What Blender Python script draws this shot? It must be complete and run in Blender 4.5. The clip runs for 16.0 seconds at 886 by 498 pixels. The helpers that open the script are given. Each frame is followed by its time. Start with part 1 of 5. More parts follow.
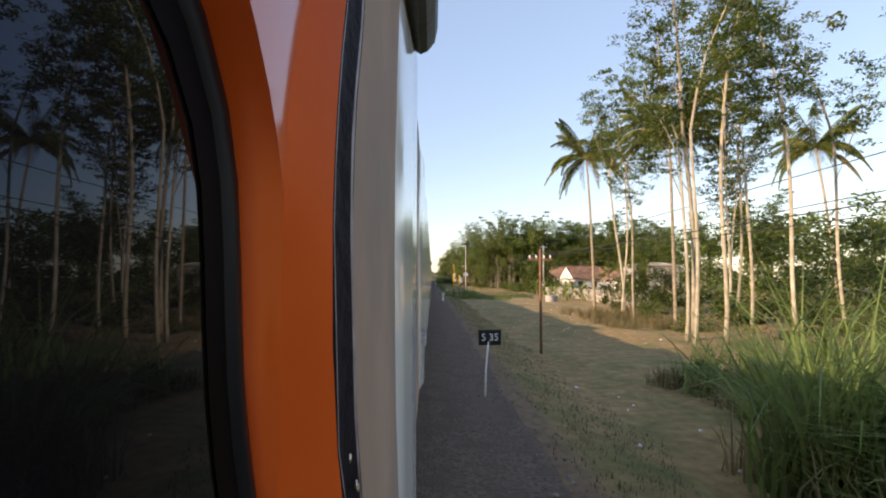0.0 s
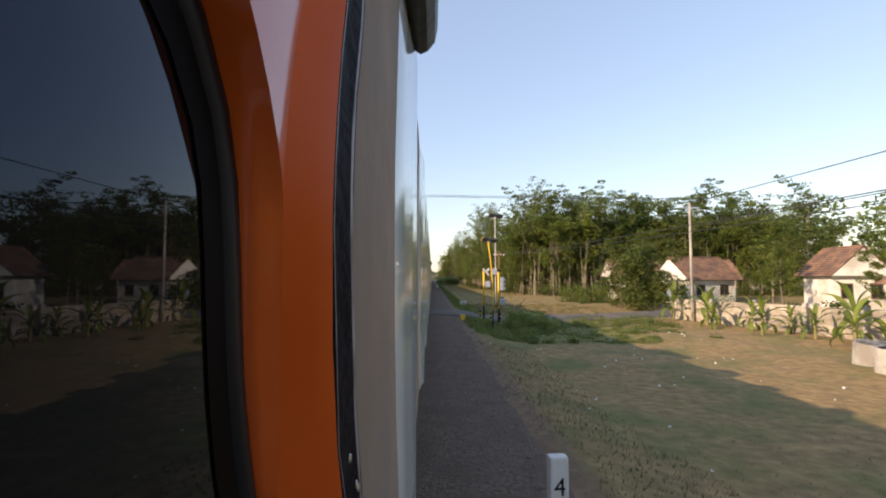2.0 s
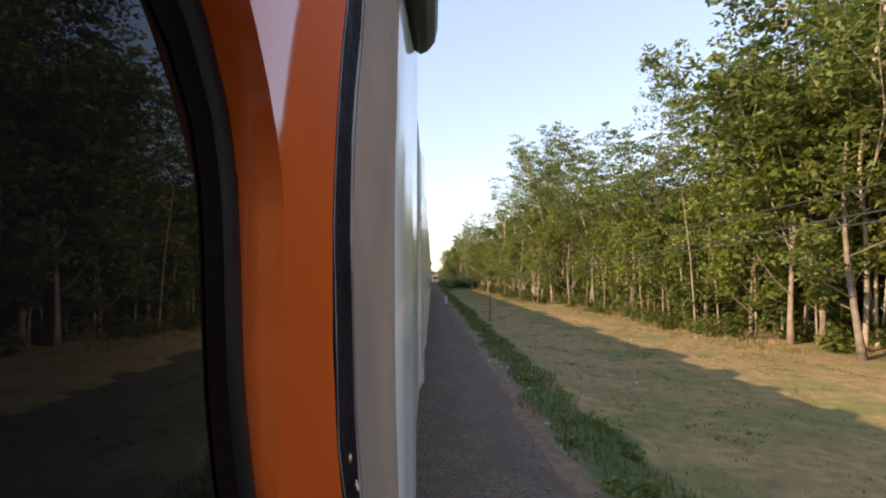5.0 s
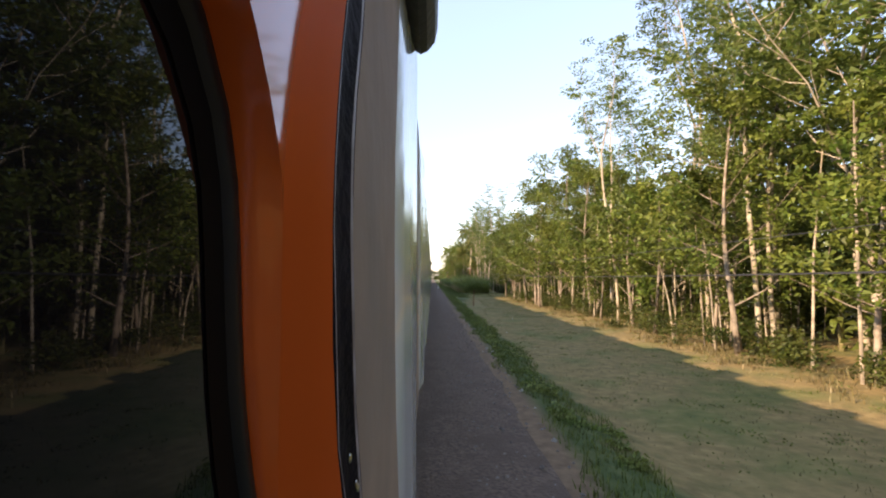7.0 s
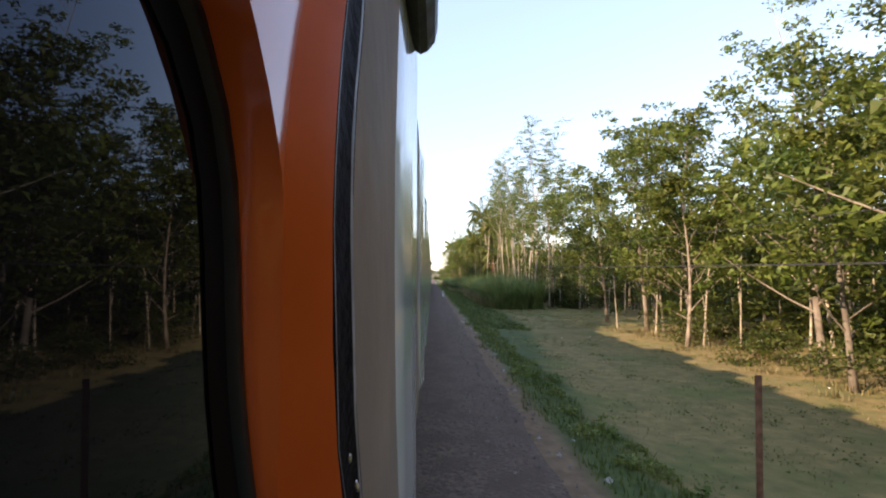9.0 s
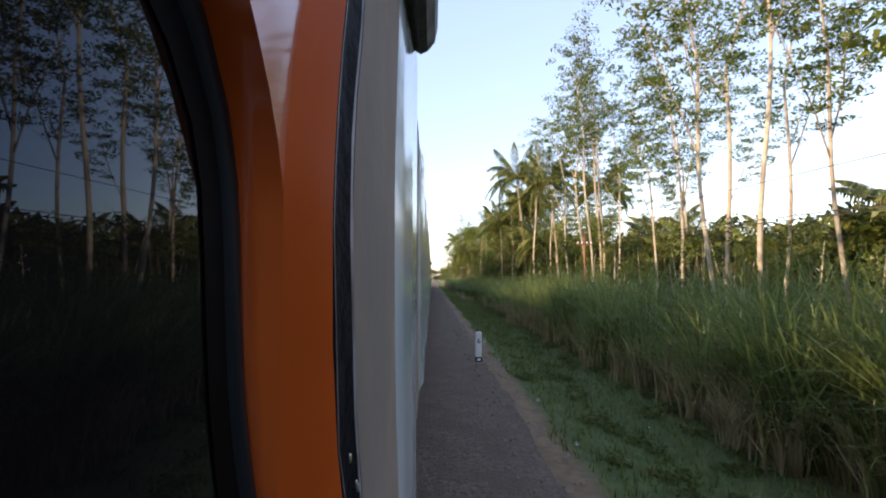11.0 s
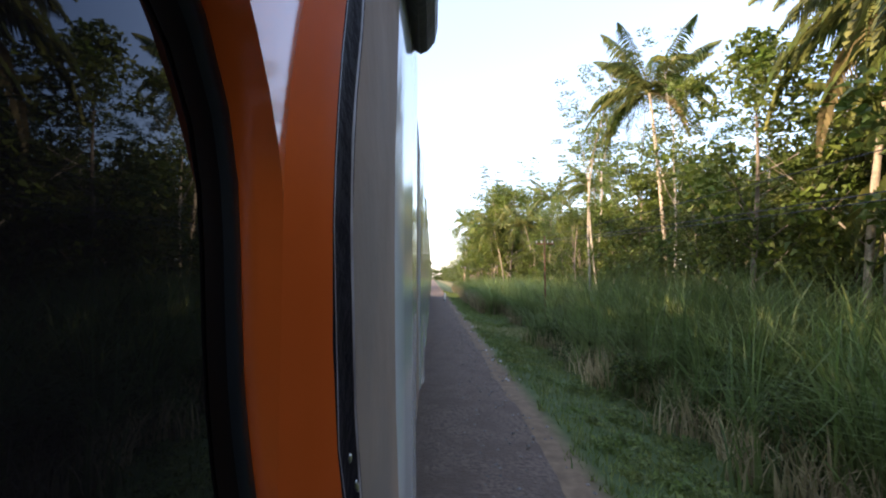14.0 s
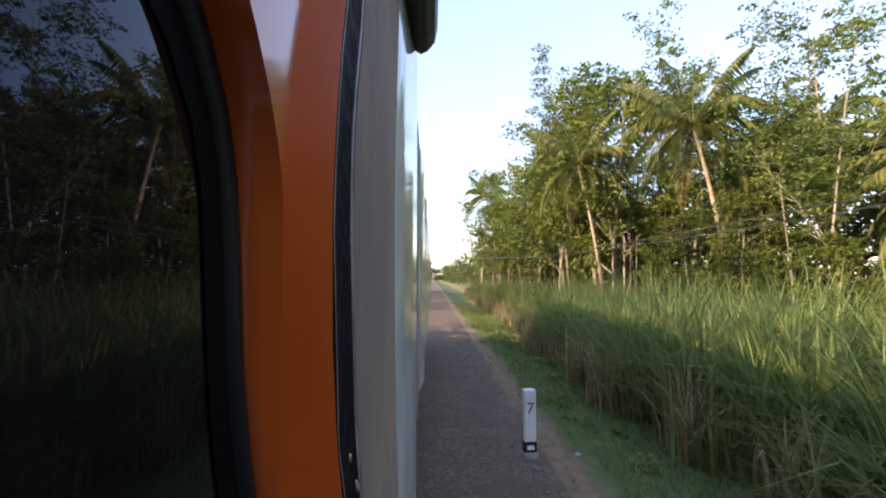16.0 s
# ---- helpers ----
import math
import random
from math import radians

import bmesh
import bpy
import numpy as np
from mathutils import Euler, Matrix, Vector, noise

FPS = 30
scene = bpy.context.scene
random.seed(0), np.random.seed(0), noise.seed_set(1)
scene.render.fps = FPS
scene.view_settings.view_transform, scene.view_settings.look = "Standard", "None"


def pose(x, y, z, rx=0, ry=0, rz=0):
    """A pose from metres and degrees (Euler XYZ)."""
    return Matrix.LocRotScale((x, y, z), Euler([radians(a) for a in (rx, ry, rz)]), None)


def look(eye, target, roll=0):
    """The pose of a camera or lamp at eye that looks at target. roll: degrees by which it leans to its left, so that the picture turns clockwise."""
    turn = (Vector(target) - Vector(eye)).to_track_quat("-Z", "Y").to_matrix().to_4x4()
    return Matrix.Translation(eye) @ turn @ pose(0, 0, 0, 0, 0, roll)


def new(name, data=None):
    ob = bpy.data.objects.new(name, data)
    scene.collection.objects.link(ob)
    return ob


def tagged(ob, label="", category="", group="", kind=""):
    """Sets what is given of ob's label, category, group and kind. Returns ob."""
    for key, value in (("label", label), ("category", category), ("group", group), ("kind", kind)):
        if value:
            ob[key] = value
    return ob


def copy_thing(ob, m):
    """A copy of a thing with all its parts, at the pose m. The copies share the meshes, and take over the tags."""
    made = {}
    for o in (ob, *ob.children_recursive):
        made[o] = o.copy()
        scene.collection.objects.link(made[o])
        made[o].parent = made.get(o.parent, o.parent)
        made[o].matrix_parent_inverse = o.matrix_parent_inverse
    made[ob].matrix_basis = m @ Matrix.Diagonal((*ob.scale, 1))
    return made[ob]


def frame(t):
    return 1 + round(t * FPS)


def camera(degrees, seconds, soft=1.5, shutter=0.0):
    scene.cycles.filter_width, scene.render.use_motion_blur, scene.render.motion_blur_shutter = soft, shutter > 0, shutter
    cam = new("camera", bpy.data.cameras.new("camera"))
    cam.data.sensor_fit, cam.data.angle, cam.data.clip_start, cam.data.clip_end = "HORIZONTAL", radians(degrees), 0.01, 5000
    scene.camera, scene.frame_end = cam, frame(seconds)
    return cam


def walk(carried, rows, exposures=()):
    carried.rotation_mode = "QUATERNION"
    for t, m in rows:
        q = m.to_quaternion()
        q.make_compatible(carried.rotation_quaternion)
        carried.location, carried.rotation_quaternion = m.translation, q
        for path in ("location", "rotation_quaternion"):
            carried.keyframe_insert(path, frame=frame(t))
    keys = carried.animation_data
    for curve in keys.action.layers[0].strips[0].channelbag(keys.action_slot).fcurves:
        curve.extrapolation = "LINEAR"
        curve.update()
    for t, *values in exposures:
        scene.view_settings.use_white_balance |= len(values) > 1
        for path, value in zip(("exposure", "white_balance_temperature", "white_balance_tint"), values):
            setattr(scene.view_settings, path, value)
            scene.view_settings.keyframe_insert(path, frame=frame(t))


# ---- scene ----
cam = camera(86.05, 16.0, soft=2.0)
SPEED = 21.3                      # metres a second along +y, beside the train
EYE = 2.5                         # height over the ballast
walk(cam, [(k * 0.5, pose(0, SPEED * k * 0.5, EYE, 93.41, 0.0, -1.36)) for k in range(33)],
     exposures=[(0.0, 1.06, 7500, 19), (1.5, 1.02, 7550, 19), (3.0, 0.94, 7600, 20), (5.5, 1.56, 7800, 23), (8.0, 1.77, 7400, 22), (10.5, 1.58, 7300, 23), (12.5, 1.68, 7200, 23), (13.5, 1.92, 6900, 22),
                (14.5, 2.14, 7100, 23), (16.0, 1.85, 7150, 23)])

# ---- light ----
SUN_EL, SUN_AZ = radians(21), radians(242)   # compass bearing of the sun, from +y clockwise
world = bpy.data.worlds.new("world")
scene.world = world
world.use_nodes = True
wn = world.node_tree
sky = wn.nodes.new("ShaderNodeTexSky")
sky.sky_type, sky.sun_disc = 'NISHITA', False
sky.sun_elevation, sky.sun_rotation = SUN_EL, SUN_AZ
sky.air_density, sky.dust_density, sky.ozone_density = 1.25, 0.3, 2.0
haze = wn.nodes.new("ShaderNodeMixRGB")     # even tropical haze over the clear sky
haze.inputs["Fac"].default_value, haze.inputs["Color2"].default_value = 0.5, (1.35, 2.0, 3.2, 1)
wn.links.new(sky.outputs["Color"], haze.inputs["Color1"])
wn.links.new(haze.outputs["Color"], wn.nodes["Background"].inputs["Color"])
wn.nodes["Background"].inputs["Strength"].default_value = 0.15
sun = new("sun", bpy.data.lights.new("sun", 'SUN'))
sun.data.energy, sun.data.angle, sun.data.color = 3.4, radians(0.6), (1.0, 0.83, 0.62)
to_sun = Vector((math.sin(SUN_AZ) * math.cos(SUN_EL), math.cos(SUN_AZ) * math.cos(SUN_EL), math.sin(SUN_EL)))
sun.matrix_world = look(to_sun * 50, (0, 0, 0))

# ---- materials ----
def material(name, c1, c2, scale=4.0, rough=0.7, bump=0.0, metal=0.0, bump_scale=None, c3=None, scale3=0.4, spec=0.5, vary=0.0, coat=0.0):
    """Two-tone noise paint at one scale, an optional third tone at a broad one, fine relief and a shift per object."""
    m = bpy.data.materials.new(name)
    m.use_nodes = True
    nt = m.node_tree
    n, l = nt.nodes, nt.links
    b = n["Principled BSDF"]
    geo = n.new("ShaderNodeNewGeometry")
    t = n.new("ShaderNodeTexNoise")
    t.inputs["Scale"].default_value, t.inputs["Detail"].default_value = scale, 5
    l.new(geo.outputs["Position"], t.inputs["Vector"])
    r = n.new("ShaderNodeValToRGB")
    r.color_ramp.elements[0].position, r.color_ramp.elements[1].position = 0.35, 0.65
    r.color_ramp.elements[0].color, r.color_ramp.elements[1].color = (*c1, 1), (*c2, 1)
    l.new(t.outputs["Fac"], r.inputs["Fac"])
    col = r.outputs["Color"]
    if c3:
        t3 = n.new("ShaderNodeTexNoise")
        t3.inputs["Scale"].default_value, t3.inputs["Detail"].default_value = scale3, 4
        l.new(geo.outputs["Position"], t3.inputs["Vector"])
        r3 = n.new("ShaderNodeValToRGB")
        r3.color_ramp.elements[0].position, r3.color_ramp.elements[1].position = 0.45, 0.62
        l.new(t3.outputs["Fac"], r3.inputs["Fac"])
        mix = n.new("ShaderNodeMixRGB")
        l.new(r3.outputs["Color"], mix.inputs["Fac"])
        l.new(col, mix.inputs["Color1"])
        mix.inputs["Color2"].default_value = (*c3, 1)
        col = mix.outputs["Color"]
    if vary:
        oi = n.new("ShaderNodeObjectInfo")
        mr = n.new("ShaderNodeMapRange")
        mr.inputs["To Min"].default_value, mr.inputs["To Max"].default_value = 1 - vary, 1 + vary
        l.new(oi.outputs["Random"], mr.inputs["Value"])
        hs = n.new("ShaderNodeHueSaturation")
        l.new(mr.outputs["Result"], hs.inputs["Value"])
        l.new(col, hs.inputs["Color"])
        col = hs.outputs["Color"]
    l.new(col, b.inputs["Base Color"])
    b.inputs["Roughness"].default_value, b.inputs["Metallic"].default_value = rough, metal
    b.inputs["Specular IOR Level"].default_value = spec
    b.inputs["Coat Weight"].default_value, b.inputs["Coat Roughness"].default_value = coat, 0.05
    if bump:
        tb = n.new("ShaderNodeTexNoise")
        tb.inputs["Scale"].default_value, tb.inputs["Detail"].default_value = bump_scale or scale * 4, 4
        l.new(geo.outputs["Position"], tb.inputs["Vector"])
        bp = n.new("ShaderNodeBump")
        bp.inputs["Strength"].default_value, bp.inputs["Distance"].default_value = bump, 0.05
        l.new(tb.outputs["Fac"], bp.inputs["Height"])
        l.new(bp.outputs["Normal"], b.inputs["Normal"])
    return m


def leaf_material(name, c1, c2, scale=0.8, rough=0.5, through_light=0.3, vary=0.25, island=True):
    m = material(name, c1, c2, scale, rough, vary=vary, spec=0.35)
    nt = m.node_tree
    n, l = nt.nodes, nt.links
    b, out = n["Principled BSDF"], n["Material Output"]
    src = b.inputs["Base Color"].links[0].from_socket
    if island:
        geo = n.new("ShaderNodeNewGeometry")
        mr = n.new("ShaderNodeMapRange")
        mr.inputs["To Min"].default_value, mr.inputs["To Max"].default_value = 0.6, 1.45
        l.new(geo.outputs["Random Per Island"], mr.inputs["Value"])
        hs = n.new("ShaderNodeHueSaturation")
        l.new(mr.outputs["Result"], hs.inputs["Value"])
        l.new(src, hs.inputs["Color"])
        src = hs.outputs["Color"]
        l.new(src, b.inputs["Base Color"])
    tr = n.new("ShaderNodeBsdfTranslucent")
    l.new(src, tr.inputs["Color"])
    mx = n.new("ShaderNodeMixShader")
    mx.inputs["Fac"].default_value = through_light
    l.new(b.outputs["BSDF"], mx.inputs[1])
    l.new(tr.outputs["BSDF"], mx.inputs[2])
    l.new(mx.outputs["Shader"], out.inputs["Surface"])
    return m


M = {}
M["leaf_feather"] = leaf_material("leaf_feather", (0.085, 0.135, 0.028), (0.165, 0.20, 0.05), through_light=0.45)
M["leaf_broad"] = leaf_material("leaf_broad", (0.070, 0.113, 0.018), (0.148, 0.17, 0.035), through_light=0.4)
# darker green that stands in for shade under the canopy
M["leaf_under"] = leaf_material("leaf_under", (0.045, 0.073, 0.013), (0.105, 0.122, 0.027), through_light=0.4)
M["leaf_palm"] = leaf_material("leaf_palm", (0.08, 0.12, 0.03), (0.19, 0.185, 0.05), through_light=0.4)
M["leaf_palm_dry"] = leaf_material("leaf_palm_dry", (0.17, 0.135, 0.055), (0.25, 0.195, 0.085))
M["leaf_banana"] = leaf_material("leaf_banana", (0.11, 0.17, 0.03), (0.20, 0.23, 0.05), through_light=0.4)
M["cane"] = leaf_material("cane", (0.125, 0.185, 0.047), (0.22, 0.265, 0.088), through_light=0.5)
M["straw"] = leaf_material("straw", (0.25, 0.19, 0.095), (0.45, 0.35, 0.19), scale=2, through_light=0.4)
M["grass"] = leaf_material("grass", (0.10, 0.15, 0.034), (0.19, 0.21, 0.058), scale=1.2, through_light=0.45)
M["weed"] = leaf_material("weed", (0.15, 0.21, 0.05), (0.27, 0.30, 0.10), scale=1.2, through_light=0.5)
M["grass_dry"] = leaf_material("grass_dry", (0.16, 0.14, 0.055), (0.27, 0.21, 0.10), scale=1.2)
M["dead_weeds"] = leaf_material("dead_weeds", (0.085, 0.065, 0.032), (0.17, 0.135, 0.062), scale=2)
M["bark_pale"] = material("bark_pale", (0.30, 0.25, 0.17), (0.47, 0.41, 0.30), 2.5, 0.85, 0.4, c3=(0.30, 0.25, 0.18), scale3=0.9, vary=0.2)
M["bark_grey"] = material("bark_grey", (0.24, 0.20, 0.14), (0.40, 0.34, 0.25), 2.5, 0.85, 0.4, c3=(0.18, 0.15, 0.11), scale3=0.9, vary=0.3)
M["bark_brown"] = material("bark_brown", (0.14, 0.11, 0.08), (0.26, 0.215, 0.16), 3.0, 0.9, 0.5, vary=0.25)
M["bark_banana"] = material("bark_banana", (0.16, 0.15, 0.06), (0.26, 0.22, 0.10), 5.0, 0.8, 0.2)
M["bark_palm"] = material("bark_palm", (0.24, 0.19, 0.13), (0.40, 0.33, 0.23), 6.0, 0.9, 0.5, vary=0.15)
M["ballast"] = material("ballast", (0.10, 0.068, 0.050), (0.20, 0.136, 0.098), 16.0, 0.95, 1.0, bump_scale=22, c3=(0.125, 0.084, 0.06), scale3=1.6)
M["stone"] = material("stone", (0.13, 0.11, 0.10), (0.27, 0.23, 0.20), 6.0, 0.95, 0.4)
M["asphalt"] = material("asphalt", (0.085, 0.076, 0.072), (0.145, 0.128, 0.118), 7.0, 0.9, 0.5, bump_scale=60, c3=(0.17, 0.14, 0.11), scale3=0.8)
M["rust"] = material("rust", (0.16, 0.065, 0.035), (0.28, 0.13, 0.07), 9.0, 0.85, 0.3)
M["white_paint"] = material("white_paint", (0.72, 0.70, 0.66), (0.82, 0.81, 0.78), 5.0, 0.6, 0.1)
M["black_paint"] = material("black_paint", (0.010, 0.010, 0.010), (0.022, 0.02, 0.02), 6.0, 0.6, spec=0.25)
M["yellow_paint"] = material("yellow_paint", (0.72, 0.42, 0.03), (0.82, 0.52, 0.05), 5.0, 0.5, 0.05)
M["grey_metal"] = material("grey_metal", (0.34, 0.38, 0.45), (0.45, 0.50, 0.57), 5.0, 0.45, 0.05, metal=0.3)
M["panel_back"] = material("panel_back", (0.12, 0.12, 0.13), (0.155, 0.155, 0.165), 4.0, 0.6)
M["solar"] = material("solar", (0.02, 0.025, 0.045), (0.03, 0.035, 0.06), 6.0, 0.2)
M["plaster"] = material("plaster", (0.66, 0.64, 0.58), (0.80, 0.78, 0.72), 1.5, 0.9, 0.2, c3=(0.50, 0.46, 0.40), scale3=0.5)
M["wall_slab"] = material("wall_slab", (0.30, 0.255, 0.20), (0.44, 0.385, 0.31), 3.0, 0.95, 0.4, c3=(0.24, 0.21, 0.17), scale3=0.9, vary=0.25)
M["concrete"] = material("concrete", (0.34, 0.32, 0.29), (0.48, 0.45, 0.41), 3.0, 0.95, 0.4, c3=(0.26, 0.24, 0.21), scale3=0.7)
M["roof_tile"] = material("roof_tile", (0.18, 0.098, 0.062), (0.31, 0.18, 0.115), 3.5, 0.9, 0.4, c3=(0.15, 0.09, 0.068), scale3=1.1, vary=0.25)
M["wood"] = material("wood", (0.14, 0.09, 0.06), (0.24, 0.17, 0.11), 6.0, 0.8, 0.2)
M["dark_room"] = material("dark_room", (0.012, 0.012, 0.012), (0.02, 0.02, 0.02), 2.0, 0.6)
M["wire"] = material("wire", (0.02, 0.02, 0.02), (0.03, 0.03, 0.03), 5.0, 0.6)
# train
M["orange_paint"] = material("orange_paint", (0.60, 0.092, 0.014), (0.68, 0.112, 0.02), 14.0, 0.09, spec=0.5, coat=0.3, c3=(0.54, 0.085, 0.014), scale3=3.0)
M["orange_paint"].node_tree.nodes["Principled BSDF"].inputs["IOR"].default_value = 1.42
# same orange with its gloss cut, so the swelling flank mirrors hardly any sky
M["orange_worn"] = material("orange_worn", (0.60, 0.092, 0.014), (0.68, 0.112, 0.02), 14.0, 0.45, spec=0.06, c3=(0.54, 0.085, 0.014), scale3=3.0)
M["print_black"] = material("print_black", (0.0025, 0.002, 0.0022), (0.004, 0.003, 0.0035), 18.0, 0.6, spec=0.06)
M["rubber"] = material("rubber", (0.009, 0.007, 0.010), (0.017, 0.013, 0.018), 18.0, 0.7, 0.15, spec=0.1)
M["seal_lip"] = material("seal_lip", (0.006, 0.007, 0.010), (0.011, 0.012, 0.016), 12.0, 0.4, spec=0.22)
M["grey_door"] = material("grey_door", (0.335, 0.24, 0.185), (0.40, 0.29, 0.225), 9.0, 0.75, 0.06, c3=(0.30, 0.235, 0.195), scale3=5.0, spec=0.1)
M["car_white"] = material("car_white", (0.70, 0.73, 0.74), (0.78, 0.80, 0.81), 1.2, 0.12, coat=0.5)
M["car_roof"] = material("car_roof", (0.30, 0.31, 0.32), (0.40, 0.41, 0.42), 2.0, 0.6)
M["under_iron"] = material("under_iron", (0.03, 0.028, 0.026), (0.07, 0.06, 0.05), 5.0, 0.8, 0.2)
M["chrome"] = material("chrome", (0.55, 0.55, 0.56), (0.7, 0.7, 0.7), 20.0, 0.3, metal=1.0)
M["tinted_glass"] = material("tinted_glass", (0.0075, 0.0055, 0.006), (0.009, 0.0065, 0.007), 1.0, 0.015, spec=0.32)
M["tinted_glass"].node_tree.nodes["Principled BSDF"].inputs["Specular Tint"].default_value = (0.38, 0.61, 1.0, 1)
M["eave"] = material("eave", (0.035, 0.038, 0.036), (0.06, 0.062, 0.058), 8.0, 0.5, 0.1)

# ---- building helpers ----
rng = np.random.default_rng(7)


def mesh_of(name, verts, faces, mats, index=None, smooth=False):
    me = bpy.data.meshes.new(name)
    me.from_pydata(np.asarray(verts, float).tolist(), [], [list(map(int, f)) for f in faces])
    for m in (mats if isinstance(mats, (list, tuple)) else [mats]):
        me.materials.append(m)
    if index is not None:
        me.polygons.foreach_set("material_index", np.asarray(index, np.int32))
    if smooth:
        me.polygons.foreach_set("use_smooth", np.ones(len(me.polygons), bool))
    me.update()
    return me


def part(name, bm, mat, parent=None, label=""):
    """Links a bmesh, or a finished mesh, as one object under a thing or a part."""
    if isinstance(bm, bpy.types.Mesh):
        me = bm
    else:
        me = bpy.data.meshes.new(name)
        bm.to_mesh(me)
        bm.free()
        me.materials.append(mat)
    ob = new(name, me)
    if parent:
        ob.parent = parent
    if label:
        ob["label"] = label
    return ob


def boxes(*specs, bevel=0.0):
    """A bmesh of boxes (x0, x1, y0, y1, z0, z1), their edges rounded a little."""
    bm = bmesh.new()
    for x0, x1, y0, y1, z0, z1 in specs:
        g = bmesh.ops.create_cube(bm, size=1.0)
        for v in g["verts"]:
            v.co = Vector(((x0 + x1) / 2 + v.co.x * (x1 - x0), (y0 + y1) / 2 + v.co.y * (y1 - y0), (z0 + z1) / 2 + v.co.z * (z1 - z0)))
    if bevel:
        bmesh.ops.bevel(bm, geom=bm.edges[:], offset=bevel, segments=2, affect='EDGES', profile=0.6)
    return bm


def tube(points, radii, sides=8, cap=True):
    """Verts and faces of a tapered tube along points."""
    pts = [Vector(p) for p in points]
    vs, fs = [], []
    for i, p in enumerate(pts):
        d = (pts[min(i + 1, len(pts) - 1)] - pts[max(i - 1, 0)]).normalized()
        a = d.orthogonal().normalized() if abs(d.z) < 0.9 else Vector((1, 0, 0)).cross(d).normalized()
        b = d.cross(a)
        for k in range(sides):
            w = 2 * math.pi * k / sides
            vs.append(p + (a * math.cos(w) + b * math.sin(w)) * radii[i])
    for i in range(len(pts) - 1):
        for k in range(sides):
            k2 = (k + 1) % sides
            fs.append((i * sides + k, i * sides + k2, (i + 1) * sides + k2, (i + 1) * sides + k))
    if cap:
        fs.append(tuple(range(sides))[::-1])
        fs.append(tuple(range((len(pts) - 1) * sides, len(pts) * sides)))
    return [tuple(v) for v in vs], fs


class Pile:
    """Collects verts and faces of one mesh."""
    def __init__(self):
        self.v, self.f, self.n = [], [], 0

    def add(self, vs, fs):
        self.v.extend(vs)
        self.f.extend([tuple(i + self.n for i in f) for f in fs])
        self.n += len(vs)
        return self

    def mesh(self, name, mat, smooth=False):
        return mesh_of(name, self.v, self.f, mat, smooth=smooth)


def tube_mesh(name, points, radii, mat, sides=8):
    return mesh_of(name, *tube(points, radii, sides), mat, smooth=True)


def thing(name, m, label, category, group="", kind=""):
    ob = new(name)
    ob.empty_display_size = 0.2
    ob.matrix_basis = m
    return tagged(ob, label, category, group, kind)


def leaves(centres, length, width, droop=0.25, g=rng, flat=0.6):
    """Pointed leaves round the given centres; returns verts and faces as arrays."""
    n = len(centres)
    az = g.uniform(0, 2 * math.pi, n)
    el = g.normal(-droop, 0.45, n)
    a = np.stack([np.cos(az) * np.cos(el), np.sin(az) * np.cos(el), np.sin(el)], 1)
    up = np.stack([g.normal(0, 1 - flat, n), g.normal(0, 1 - flat, n), np.ones(n)], 1)
    b = np.cross(a, up)
    b /= np.linalg.norm(b, axis=1, keepdims=True) + 1e-9
    ln = length * g.uniform(0.6, 1.35, n)[:, None]
    wd = width * g.uniform(0.7, 1.3, n)[:, None]
    v = np.stack([centres - a * ln / 2 + b * wd * 0.6, centres + a * ln / 2, centres - a * ln / 2 - b * wd * 0.6], 1).reshape(-1, 3)
    return v, np.arange(3 * n).reshape(-1, 3)


def clusters(spots, sizes, per, squash, g):
    """Leaf centres in flattened clumps, denser towards the upper shell."""
    out = []
    for s, r in zip(spots, sizes):
        d = g.normal(size=(per, 3))
        d /= np.linalg.norm(d, axis=1, keepdims=True)
        rad = r * g.uniform(0.15, 1.0, per) ** 0.5
        out.append(np.asarray(s) + d * rad[:, None] * np.array([1, 1, squash]))
    return np.concatenate(out)


